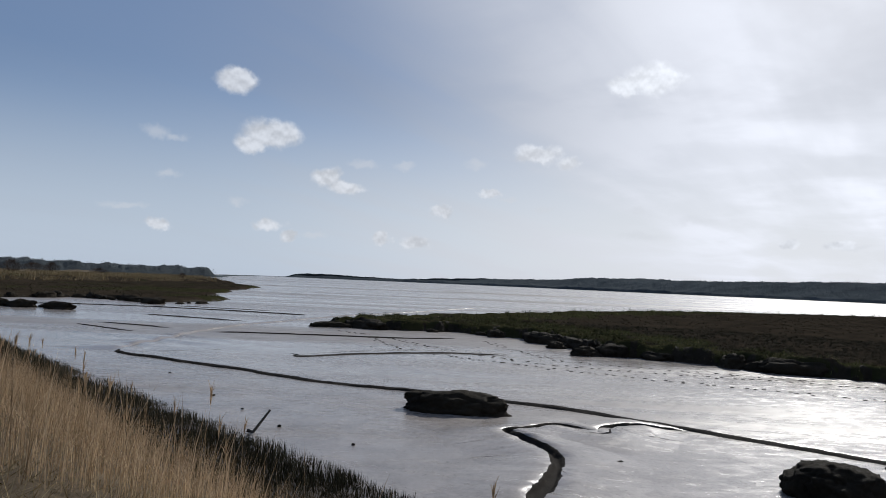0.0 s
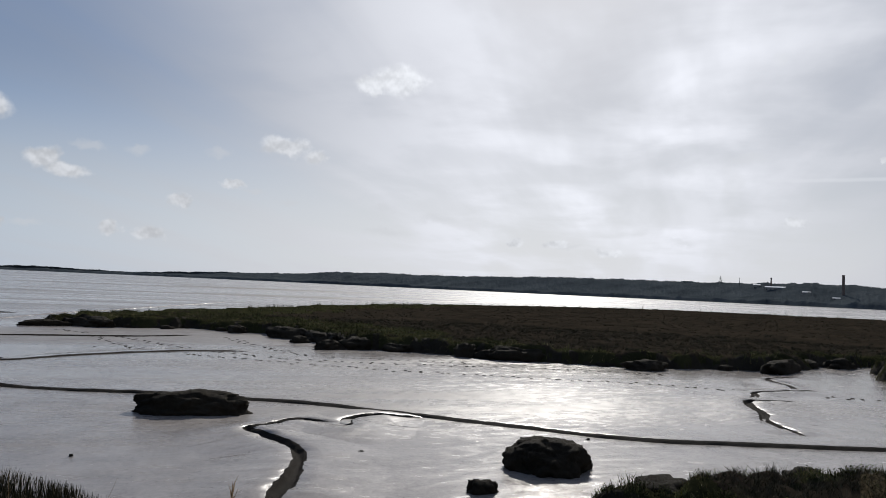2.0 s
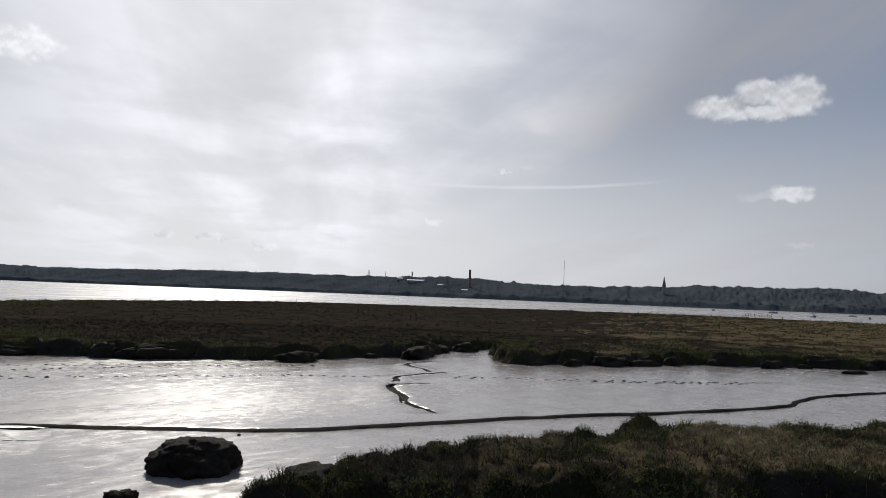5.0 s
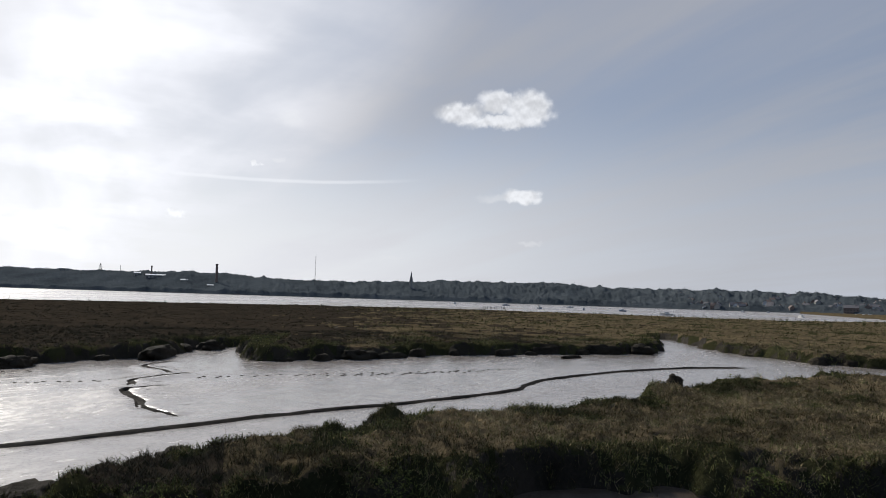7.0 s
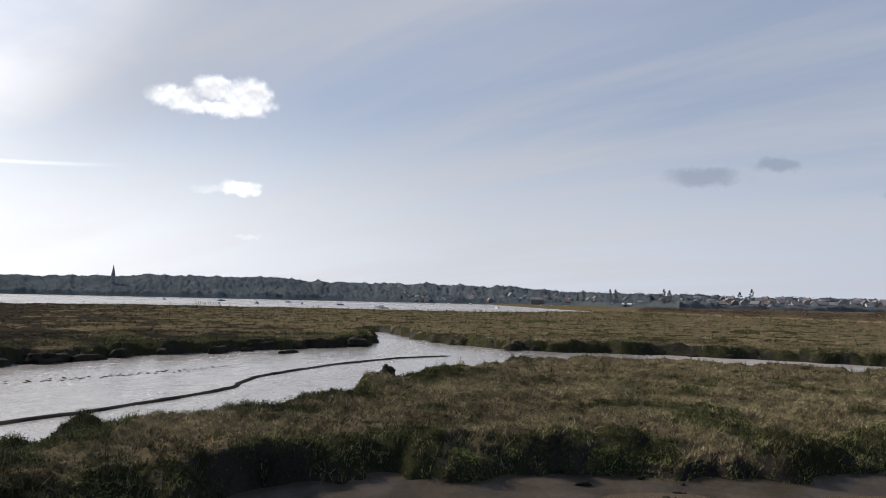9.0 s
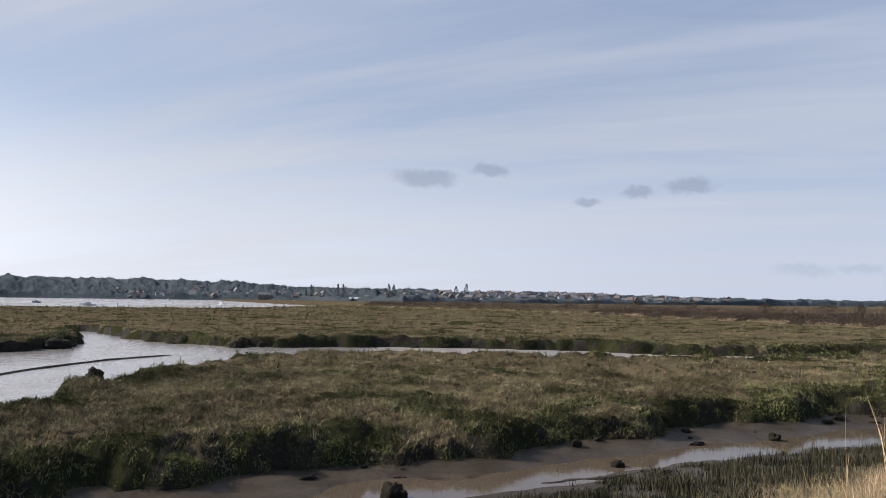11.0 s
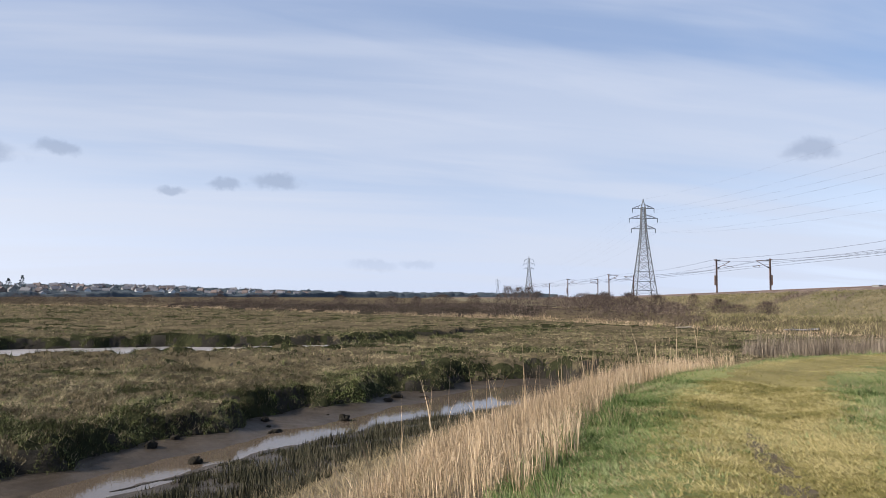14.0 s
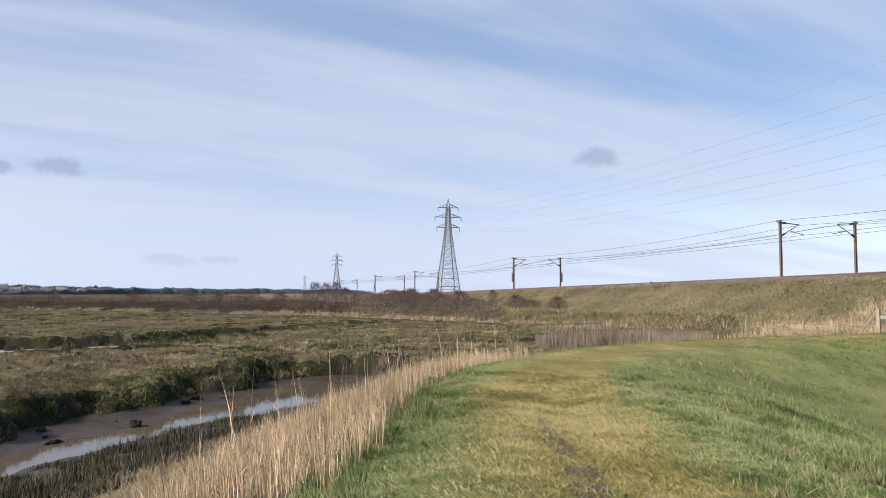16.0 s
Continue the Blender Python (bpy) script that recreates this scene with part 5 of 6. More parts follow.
lump("peat_clod", 0.75, 24.3, 0.0, 3.6, 1.7, 0.62, -12, 1, "large dark wet peat clod stranded on the mud", rough=0.22, fine=5)
lump("peat_clod", 8.65, 15.75, 0.0, 2.1, 2.0, 0.68, 20, 2, "dark rounded peat clod on the shining mud", rough=0.2, fine=5)
lump("peat_clod", 6.25, 14.1, 0.0, 0.75, 0.55, 0.27, 0, 3, "small dark peat clod on the shining mud")
lump("peat_clod", 9.6, 12.7, 0.05, 2.3, 1.3, 0.42, 10, 4, "low peat clod fallen from the marsh edge", fine=4)
lump("peat_clod", 13.0, 12.1, 0.05, 1.5, 1.0, 0.6, 60, 5, "crumbling peat clod at the marsh edge")
lump("peat_clod", 40.7, 4.4, 0.0, 0.95, 0.8, 0.5, 0, 6, "tussock of peat alone on the mud", category="tussock")
lump("peat_clod", 54.9, 13.5, 0.0, 2.2, 0.6, 0.2, -25, 7, "flat sliver of peat lying on the mud")
lump("peat_clod", 15.7, -4.3, one(mud_z, 15.7, -4.3), 0.7, 0.6, 0.4, 0, 8, "weedy stone on the creek bed", category="stone")
lump("peat_clod", 17.2, -10.9, one(mud_z, 17.2, -10.9), 0.42, 0.35, 0.24, 0, 9, "small stone on the creek bed", category="stone")
lump("peat_clod", 19.0, -17.9, one(mud_z, 19.0, -17.9), 0.4, 0.36, 0.22, 0, 10, "small stone on the creek bed", category="stone")
lump("peat_clod", 8.3, 51.2, 0.0, 1.4, 0.9, 0.4, 0, 11, "detached peat clod off the marsh")
lump("peat_clod", 9.4, 46.4, 0.0, 2.0, 1.2, 0.5, 10, 12, "detached peat clod off the marsh")
lump("peat_clod", -40.5, 76.0, 0.0, 5.5, 2.0, 0.3, -60, 13, "low outlying hump of peat")
lump("peat_clod", -9.6, 63.6, 0.0, 3.4, 1.2, 0.4, 8, 14, "long low peat clod at the tip of the marsh")
for k, (px, py) in enumerate([(-4.3, 20.6), (-6.0, 23.0), (-7.6, 25.2), (-2.0, 18.7), (-11.0, 30.3), (11.5, 18.6), (4.6, 18.0), (-4.2, 45.9), (-6.3, 41.0)]):
    lump("mud_lump", px, py, 0.0, rng.uniform(0.08, 0.2), rng.uniform(0.06, 0.14), rng.uniform(0.03, 0.06), rng.uniform(0, 90), 20 + k, "small dark lump on the mud", category="mud lump", group="lumps on the mud")


def edge_clods(path, n, group, label, size, seed, out=0.6):
    """Clods that have slumped from the marsh along its edge."""
    lengths = [math.hypot(b[0] - a[0], b[1] - a[1]) for a, b in zip(path, path[1:])]
    for k in range(n):
        t = (k + rng.uniform(0.1, 0.9)) / n * sum(lengths)
        for (x0, y0), (x1, y1), ln in zip(path, path[1:], lengths):
            if t <= ln:
                break
            t -= ln
        f = t / ln
        nx, ny = (y1 - y0) / ln, -(x1 - x0) / ln
        o = rng.normal(out - 0.35, 0.45)
        s = size * rng.uniform(0.35, 1.0) ** 1.5 * 1.6
        ex, ey = x0 + (x1 - x0) * f + nx * o, y0 + (y1 - y0) * f + ny * o
        lump("edge_clod", ex, ey, one(mud_z, ex, ey), s * rng.uniform(1.0, 2.6), s * rng.uniform(0.6, 1.2), min(0.75, s * rng.uniform(0.3, 0.6)), math.degrees(math.atan2(y1 - y0, x1 - x0)) + rng.uniform(-25, 25), seed + k, label, group=group, fine=3 if s < 1.3 else 4)


edge_clods(MARSH[0:12], 26, "clods along the estuary marsh", "dark slumped peat clod at the marsh edge", 1.5, 100)
edge_clods(MARSH[13:18], 12, "clods along the estuary marsh", "dark slumped peat clod at the marsh edge", 1.1, 200)
edge_clods(MARSH[22:27], 20, "clods along the creek", "crumbling peat clod below the creek bank", 0.8, 300, 0.3)
edge_clods(MARSH[33:42], 46, "clods along the creek", "crumbling peat clod below the creek bank", 0.55, 340, 0.35)
edge_clods(MARSH[40:47], 16, "clods along the near marsh", "dark peat clod below the near marsh", 0.8, 400, 0.2)
edge_clods([(-75, 91), (-57, 92), (-50, 103), (-43, 98), (-36, 94), (-32, 99)], 30, "clods along the spit", "dark peat clod off the broken edge of the spit", 1.3, 600, 0.5)
edge_clods([(-52, 74), (-46, 74.5), (-37, 72.5)], 7, "clods along the spit", "low dark hump of peat on the open mud", 1.4, 640, 0.3)
edge_clods(MARSH[50:58], 34, "clods along the near creek", "small peat clod at the foot of the near marsh", 0.26, 500, 0.5)

# leaning post in the mud
post = thing("leaning_post", pose(-4.85, 19.75, -0.05, 0, 36, 20), "dark rotten post leaning out of the mud", "post")
part("shaft", Shape().tube((0, 0, -0.2), (0, 0, 0.78), 0.045, 0.03, 7), DARK_WOOD, post)
part("stub", Shape().tube((0, 0, 0.05), (-0.16, 0.03, 0.0), 0.04, 0.05, 6), DARK_WOOD, post)

# lines of footprints pressed into the mud
def footprints(path, seed, width=0.17, step=0.44):
    v, f = [], []
    r = np.random.default_rng(seed)
    for (x0, y0), (x1, y1) in zip(path, path[1:]):
        ln = math.hypot(x1 - x0, y1 - y0)
        for k in range(int(ln / step)):
            side = width * (1 if k % 2 else -1)
            x = x0 + (x1 - x0) * k * step / ln + (y1 - y0) / ln * side + r.normal(0, 0.13)
            y = y0 + (y1 - y0) * k * step / ln - (x1 - x0) / ln * side + r.normal(0, 0.13)
            z = one(mud_z, x, y)
            a, o = r.uniform(0, 6.3), len(v)
            for j in range(7):      # a rim of squeezed mud round a hollow
                c, s = math.cos(a + j * 0.898), math.sin(a + j * 0.898)
                v += [(x + c * 0.07, y + s * 0.07, z - 0.02), (x + c * 0.085, y + s * 0.085, z + r.uniform(0.008, 0.03)), (x + c * 0.115, y + s * 0.115, z - 0.02)]
            for j in range(7):
                p, q = o + 3 * j, o + 3 * ((j + 1) % 7)
                f += [(p, q, q + 1, p + 1), (p + 1, q + 1, q + 2, p + 2)]
    return v, f


TRAILS = [[(-8.2, 59.3), (-3.2, 53.1), (0.3, 46.6), (5.4, 40.3), (12, 37.8), (18.5, 36.5), (26, 33)], [(3.5, 54.2), (5, 48), (7.3, 42.1), (13.2, 39.6), (20, 37)], [(-6, 57), (-2.5, 46), (1, 42), (7, 37.4), (14, 33.4), (22, 29.5), (26.9, 26.1), (31.7, 23.1), (36.4, 18.9), (41, 15.5), (44.3, 13.8)], [(33, 21), (38.4, 16.9), (43, 13.2)]]
for k, trail in enumerate(TRAILS):
    tv, tf = footprints(trail, 900 + k)
    tagged(link_mesh("footprints", tv, tf, PRESSED_AND_SHADED), "line of footprints pressed into the wet mud", "footprints", kind="stuff")

# ---------------------------------------------------------------- the far shore
def canopy(az, f):
    """Height of the tree tops over the far land: crowns side by side, low among the houses of the town."""
    d = shore(az)[0]
    x, y = -np.sin(np.radians(az)) * d * f, np.cos(np.radians(az)) * d * f
    size = np.where(d > 2400, 1.7, 1.0)
    crowns = np.maximum(tussocks(x / size, y / size, 13.0, 141), 0.8 * tussocks(x / size, y / size, 7.0, 146))
    tall = 6.0 + 3.4 * vnoise(az * 1.3, az * 0 + 3, 7) + 2.6 * vnoise(az * 4.5, f * 40, 8)
    tall = tall * np.where(d > 2600, 1.45, 1.0) * np.where(az > 15, 0.8, 1.0)
    town = smooth(az, -82, -87) * smooth(az, -133, -129)
    clear = town * smooth(f, np.where(az < -104, 1.195, 1.14), np.where(az < -104, 1.17, 1.10)) * (0.55 + 0.45 * smooth(fnoise(x, y, 45, 2, 149), -0.05, 0.25))
    tall = tall * (1 - 0.55 * clear) * (1 - 0.25 * smooth(az, -107, -110) * smooth(az, -131, -128))
    gap = smooth(az, 18.0, 17.0) * smooth(az, 11.0, 12.5)
    return (0.42 + 0.78 * crowns) * tall * (1 - gap) * smooth(f, 1.006, 1.014) - 1.5 * gap


woods_az, woods_f = np.meshgrid(np.arange(-150, 41, 0.09), [1.005, 1.008, 1.011, 1.015, 1.02, 1.026, 1.033, 1.04, 1.05, 1.06, 1.07, 1.08, 1.09, 1.1, 1.11, 1.12, 1.13, 1.14, 1.15, 1.16, 1.17, 1.18, 1.19, 1.2, 1.205, 1.21, 1.215, 1.22])
woods_f = woods_f + rng.uniform(-0.003, 0.003, woods_f.shape) * (woods_f > 1.012)
woods_d = shore(woods_az)[0] * np.minimum(woods_f, np.maximum(1.0, 4880 / shore(woods_az)[0]))
woods_i = np.arange(woods_az.size).reshape(woods_az.shape)
woods_r = np.radians(woods_az)
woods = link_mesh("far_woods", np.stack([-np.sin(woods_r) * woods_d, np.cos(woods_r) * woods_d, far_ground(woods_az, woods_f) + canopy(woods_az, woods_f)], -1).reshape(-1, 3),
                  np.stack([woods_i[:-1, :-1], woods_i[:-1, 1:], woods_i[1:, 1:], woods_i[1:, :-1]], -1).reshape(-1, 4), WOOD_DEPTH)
tagged(woods, "winter woods along the far shore, haze in their slate-grey colour", "woods", kind="stuff")
az = rng.uniform(-150, 40, 130000)          # twigs and leaves standing out of the crowns
ff = np.where(rng.random(len(az)) < 0.45, rng.uniform(1.17, 1.222, len(az)), rng.uniform(1.008, 1.2, len(az)))
top = canopy(az, ff)
k = top > 2.0
az, ff, top = az[k], ff[k], top[k]
d0 = shore(az)[0]
dist = d0 * np.minimum(ff, np.maximum(1.0, 4880 / d0))
made = leaves(-np.sin(np.radians(az)) * dist, np.cos(np.radians(az)) * dist, far_ground(az, ff) + top * rng.uniform(0.75, 1.12, len(az)), rng.uniform(0.6, 1.5, len(az)) * np.where(d0 > 1800, 1.7, 1.0))
crown_az, crown_f = rng.uniform(-134, 40, 3400), rng.uniform(1.185, 1.222, 3400)      # single crowns along the skyline
crown_top = canopy(crown_az, crown_f)
k = crown_top > 3.0
crown_az, crown_f, crown_top = (np.repeat(v[k], 15) for v in (crown_az, crown_f, crown_top))
d0 = shore(crown_az)[0]
dist = d0 * np.minimum(crown_f, np.maximum(1.0, 4880 / d0))
wide = np.where(d0 > 1800, 1.7, 1.0)
n = len(dist)
made = [made, leaves(-np.sin(np.radians(crown_az)) * dist + rng.normal(0, 2.3, n) * wide, np.cos(np.radians(crown_az)) * dist + rng.normal(0, 2.3, n) * wide,
                     far_ground(crown_az, crown_f) + crown_top + np.abs(rng.normal(0, 1.1, n)) * wide * np.repeat(rng.uniform(0.2, 1.5, n // 15), 15) - 1.6, rng.uniform(0.7, 1.7, n) * wide)]
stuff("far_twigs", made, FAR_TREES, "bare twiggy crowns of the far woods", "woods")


def stand_far(az, f):
    d = float(shore(az)[0])
    x, y = at(az, d * f)
    return x, y, float(far_ground(np.array(az), np.array(f)))


def house(wall, roof, w, dp, h, rise, label):
    ob = thing("house", pose(0, 0, 0), label, "house", "houses of the waterside town")
    walls = Shape().box(-w / 2, w / 2, -dp / 2, dp / 2, -3, h)
    walls.add([(-w / 2, -dp / 2, h), (-w / 2, dp / 2, h), (-w / 2, 0, h + rise)], [(0, 1, 2)])
    walls.add([(w / 2, -dp / 2, h), (w / 2, dp / 2, h), (w / 2, 0, h + rise)], [(2, 1, 0)])
    part("wall", walls, wall, ob)
    r = part("roof", Shape().gable(-w / 2, w / 2, -dp / 2, dp / 2, h, h + rise), roof, ob)
    part("chimney", Shape().box(w * 0.28, w * 0.28 + 0.9, -0.5, 0.5, h + rise * 0.5, h + rise + 1.2), BRICK, r)
    n = max(2, int(w / 3))
    for level in range(max(1, int(h / 2.6))):
        for i in range(n):
            cx = -w / 2 + w * (i + 0.5) / n
            for side in (-1, 1):
                part("window", Shape().box(cx - 0.5, cx + 0.5, side * dp / 2 - 0.06, side * dp / 2 + 0.06, 0.9 + level * 2.6, 2.1 + level * 2.6), GLASS, ob)
    return ob


PROTOS = [house(WHITE, SLATE, 7.6, 6.4, 4.9, 2.7, "white rendered two-storey house with a slate roof"), house(BRICK, ROOF_TILE, 7, 6, 4.8, 2.8, "brick house with a clay tile roof"),
          house(STONE, SLATE, 9, 7, 5.0, 2.9, "grey waterside house with a slate roof"), house(WHITE, SLATE, 6, 5.6, 2.9, 2.4, "small white house with a slate roof"), house(BRICK, SLATE, 15, 8, 6.5, 3.0, "long brick warehouse on the quay")]
spots = [(-85.0, 1.03, 0), (-88.6, 1.05, 1), (-91.0, 1.03, 2), (-93.2, 1.06, 3), (-95.4, 1.012, 4)]
for k in range(65):
    a = rng.uniform(-98, -84)
    spots.append((a, rng.uniform(1.012, 1.16), rng.choice([0, 0, 1, 2, 2, 3, 2])))
for k in range(26):
    spots.append((rng.uniform(-114, -98), rng.uniform(1.03, 1.12), rng.choice([1, 1, 2, 2, 3])))
for k in range(130):
    spots.append((rng.uniform(-131, -107), rng.uniform(1.06, 1.19), rng.choice([0, 1, 1, 3, 2, 2])))
first = set()
for a, f, kind in spots:
    x, y, z = stand_far(a, f)
    m = pose(x, y, z + 0.4, 0, 0, a + rng.choice([0, 90]) + rng.uniform(-25, 25))
    if kind in first:
        copy_thing(PROTOS[kind], m)
    else:
        PROTOS[kind].matrix_world = m
        first.add(kind)


def shed(az, f, w, dp, h, lift, label):
    x, y, z = stand_far(az, f)
    ob = thing("factory_shed", pose(x, y, z + lift, 0, 0, az), label, "factory", "works on the far shore")
    part("wall", Shape().box(-w / 2, w / 2, -dp / 2, dp / 2, -lift - 3, h), STONE, ob)
    part("roof", Shape().gable(-w / 2, w / 2, -dp / 2, dp / 2, h, h + dp * 0.16), PALE_ROOF, ob)
    for i in range(int(w / 8)):
        cx = -w / 2 + 4 + i * 8
        part("door" if i % 3 == 0 else "window", Shape().box(cx - 1.6, cx + 1.6, -dp / 2 - 0.1, -dp / 2 + 0.1, 0.0 if i % 3 == 0 else 2.0, 4.0), GLASS, ob)


PALE_ROOF = simple("pale_sheet_roof", (0.62, 0.63, 0.64), 0.28, 0.3, 0.08, 0.2)
shed(-38.6, 1.17, 26, 12, 6, 6, "long pale-roofed shed among the trees")
shed(-43.3, 1.14, 16, 14, 8, 4, "pale-roofed works building above the shore")
shed(-44.6, 1.13, 48, 16, 7, 3, "long pale-roofed works building above the shore")
shed(-46.6, 1.11, 20, 12, 5, 2, "pale-roofed works building above the shore")
shed(-48.4, 1.08, 14, 10, 4, 2, "small pale-roofed works building")
shed(-22.5, 1.02, 22, 9, 3, 1, "low boat shed by the water")
shed(-102.6, 1.02, 22, 8, 2.6, 0.5, "long low pale-roofed works by the water")


def chimney(az, f, top, r, label):
    x, y, z = stand_far(az, f)
    d = math.hypot(x, y)
    h = EYE + d * math.tan(radians(top)) - z
    ob = thing("factory_chimney", pose(x, y, z), label, "chimney", "works on the far shore")
    part("stack", Shape().tube((0, 0, -3), (0, 0, h), r * 1.3, r, 12), BRICK, ob)
    part("cap", Shape().tube((0, 0, h - 2), (0, 0, h + 0.3), r * 1.18, r * 1.18, 12), BRICK, ob)


chimney(-48.8, 1.1, 2.10, 2.4, "tall brick factory chimney")
chimney(-44.25, 1.14, 1.77, 1.5, "slender brick factory chimney")
x, y, z = stand_far(-42.15, 1.15)
ob = thing("flue", pose(x, y, z), "thin steel flue above the works", "flue")
part("pipe", Shape().tube((0, 0, -2), (0, 0, EYE + math.hypot(x, y) * math.tan(radians(1.72)) - z), 0.6, 0.45, 8), STEEL, ob)
x, y, z = stand_far(-56.13, 1.1)
h = EYE + math.hypot(x, y) * math.tan(radians(3.02)) - z
ob = thing("radio_mast", pose(x, y, z), "tall thin lattice radio mast", "mast")
lat = Shape()
for c, s in ((1, 0), (-0.5, 0.87), (-0.5, -0.87)):
    lat.tube((c * 0.8, s * 0.8, -2), (c * 0.5, s * 0.5, h), 0.2, 0.16, 4)
for k in range(24):
    lat.tube((0.75, 0, h * k / 24), (-0.35, 0.6, h * (k + 1) / 24), 0.1)
part("lattice", lat, STEEL, ob)
part("aerial", Shape().tube((0, 0, h), (0, 0, h + 3), 0.15), STEEL, ob)
x, y, z = stand_far(-63.6, 1.1)
top = EYE + math.hypot(x, y) * math.tan(radians(2.08)) - z
church = thing("church", pose(x, y, z, 0, 0, -63), "stone church with a slender spire among trees", "church")
part("tower", Shape().box(-3, 3, -3, 3, -3, top - 19), STONE, church)
part("spire", Shape().tube((0, 0, top - 19), (0, 0, top), 3.6, 0.1, 8), SLATE, church)
part("nave", Shape().box(3, 20, -4, 4, -3, 5), STONE, church)
part("roof", Shape().gable(3, 20, -4, 4, 5, 9), SLATE, church)


def tall_tree(az, f, height, width, dark, label, name="poplar"):
    x, y, z = stand_far(az, f)
    ob = thing(name, pose(x, y, z), label, "tree", "tall trees of the town")
    part("trunk", Shape().tube((0, 0, -2), (0, 0, height * 0.8), 0.5, 0.1, 6), TWIGS, ob)
    n = 320
    t = rng.random(n)
    r = width / 2 * np.sin(math.pi * (0.12 + 0.85 * t)) * rng.uniform(0.4, 1, n)
    a = rng.uniform(0, 6.28, n)
    v, f2 = leaves(r * np.cos(a), r * np.sin(a), height * (0.12 + 0.86 * t), rng.uniform(0.8, 1.8, n))
    s = Shape()
    s.v, s.f = [tuple(p) for p in v], [tuple(int(i) for i in q) for q in f2]
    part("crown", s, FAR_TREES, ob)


tall_tree(-40.85, 1.18, 27, 9, True, "dark tall conifer on the ridge", "conifer")
tall_tree(-98.9, 1.06, 19, 4, False, "slim leafless poplar in the town")
tall_tree(-98.5, 1.06, 15, 4, False, "slim leafless poplar in the town")
tall_tree(-100.95, 1.06, 20, 5, False, "tall leafless poplar in the town")
tall_tree(-101.35, 1.06, 20, 5, False, "tall leafless poplar in the town")
tall_tree(-104.9, 1.08, 19, 6, True, "dark conifer in the town", "conifer")
tall_tree(-105.3, 1.08, 18, 6, True, "dark conifer in the town", "conifer")
tall_tree(-111.0, 1.1, 19, 7, True, "dark conifer on the hillside", "conifer")
tall_tree(-110.2, 1.1, 16, 7, True, "dark conifer on the hillside", "conifer")


# moored boats
def boat(x, y, ln, turn, hull_mat, sail, label):
    ob = thing("boat", pose(x, y, 0.0, 0, rng.uniform(-4, 4), turn), label, "boat", "boats moored in the channel")
    s = Shape()
    st = [(-0.5, 0.32, 0.75), (-0.25, 0.42, 0.7), (0.1, 0.42, 0.78), (0.35, 0.25, 0.95), (0.5, 0.02, 1.15)]
    b = ln * 0.32
    ring = [[(u * ln, -w * b, h), (u * ln, -w * b * 0.6, -0.1), (u * ln, w * b * 0.6, -0.1), (u * ln, w * b, h)] for u, w, h in st]
    s.v = [p for r in ring for p in r]
    for k in range(len(ring) - 1):
        for j in range(3):
            s.f.append((4 * k + j, 4 * k + j + 1, 4 * k + j + 5, 4 * k + j + 4))
        s.f.append((4 * k + 3, 4 * k, 4 * k + 4, 4 * k + 7))
    s.f += [(0, 3, 2, 1)]
    part("hull", s, hull_mat, ob)
    part("cabin", Shape().box(-ln * 0.18, ln * 0.15, -b * 0.26, b * 0.26, 0.6, 1.5), WHITE, ob)
    if sail:
        part("mast", Shape().tube((ln * 0.05, 0, 0.6), (ln * 0.05, 0, ln * 1.25), 0.09, 0.05, 6), STEEL, ob)


BOATS = [(-67.1, 630, 10.5, 20, 0), (-71.1, 620, 8, 70, 0), (-73.65, 430, 6, 40, 1), (-76.05, 575, 6, 80, 0), (-77.1, 450, 4.5, 10, 0), (-80.0, 430, 5, 60, 0), (-83.2, 330, 6, 75, 0), (-92.3, 415, 5, 30, 0), (-97.2, 640, 7, 90, 0), (-96.1, 820, 9, 15, 1), (-96.5, 830, 9, 60, 1), (-95.7, 835, 8, 40, 1), (-97.6, 800, 10, 70, 1), (-88.5, 800, 6, 20, 0), (-90.2, 830, 7, 20, 0)]
for a, d, ln, turn_by, sail in BOATS:
    x, y = at(a, d)
    boat(x, y, ln, turn_by, rng.choice([0, 1, 2]) and WHITE or HULL_BLUE, sail, "sailing boat with a bare mast on the channel" if sail else "small moored motor boat on the channel")
for k in range(11):
    x, y = at(-69.3 - 0.17 * k - rng.uniform(0, 0.08), 360 + rng.uniform(-2, 2))
    ob = thing("mooring_stake", pose(x, y, 0, rng.uniform(-4, 4), rng.uniform(-4, 4), 0), "dark wooden stake in the shallows", "stake", "row of stakes")
    part("stake", Shape().tube((0, 0, -0.5), (0, 0, rng.uniform(0.8, 1.6)), 0.16, 0.13, 6), DARK_WOOD, ob)

# ---------------------------------------------------------------- pylons and their lines
PYLON_AT = [(-138.0, 50.0), (119.6, -275.0), (378.0, -600.0), (905.0, -1310.0)]
PYLON_TURN = math.degrees(math.atan2(-325, 258)) + 90


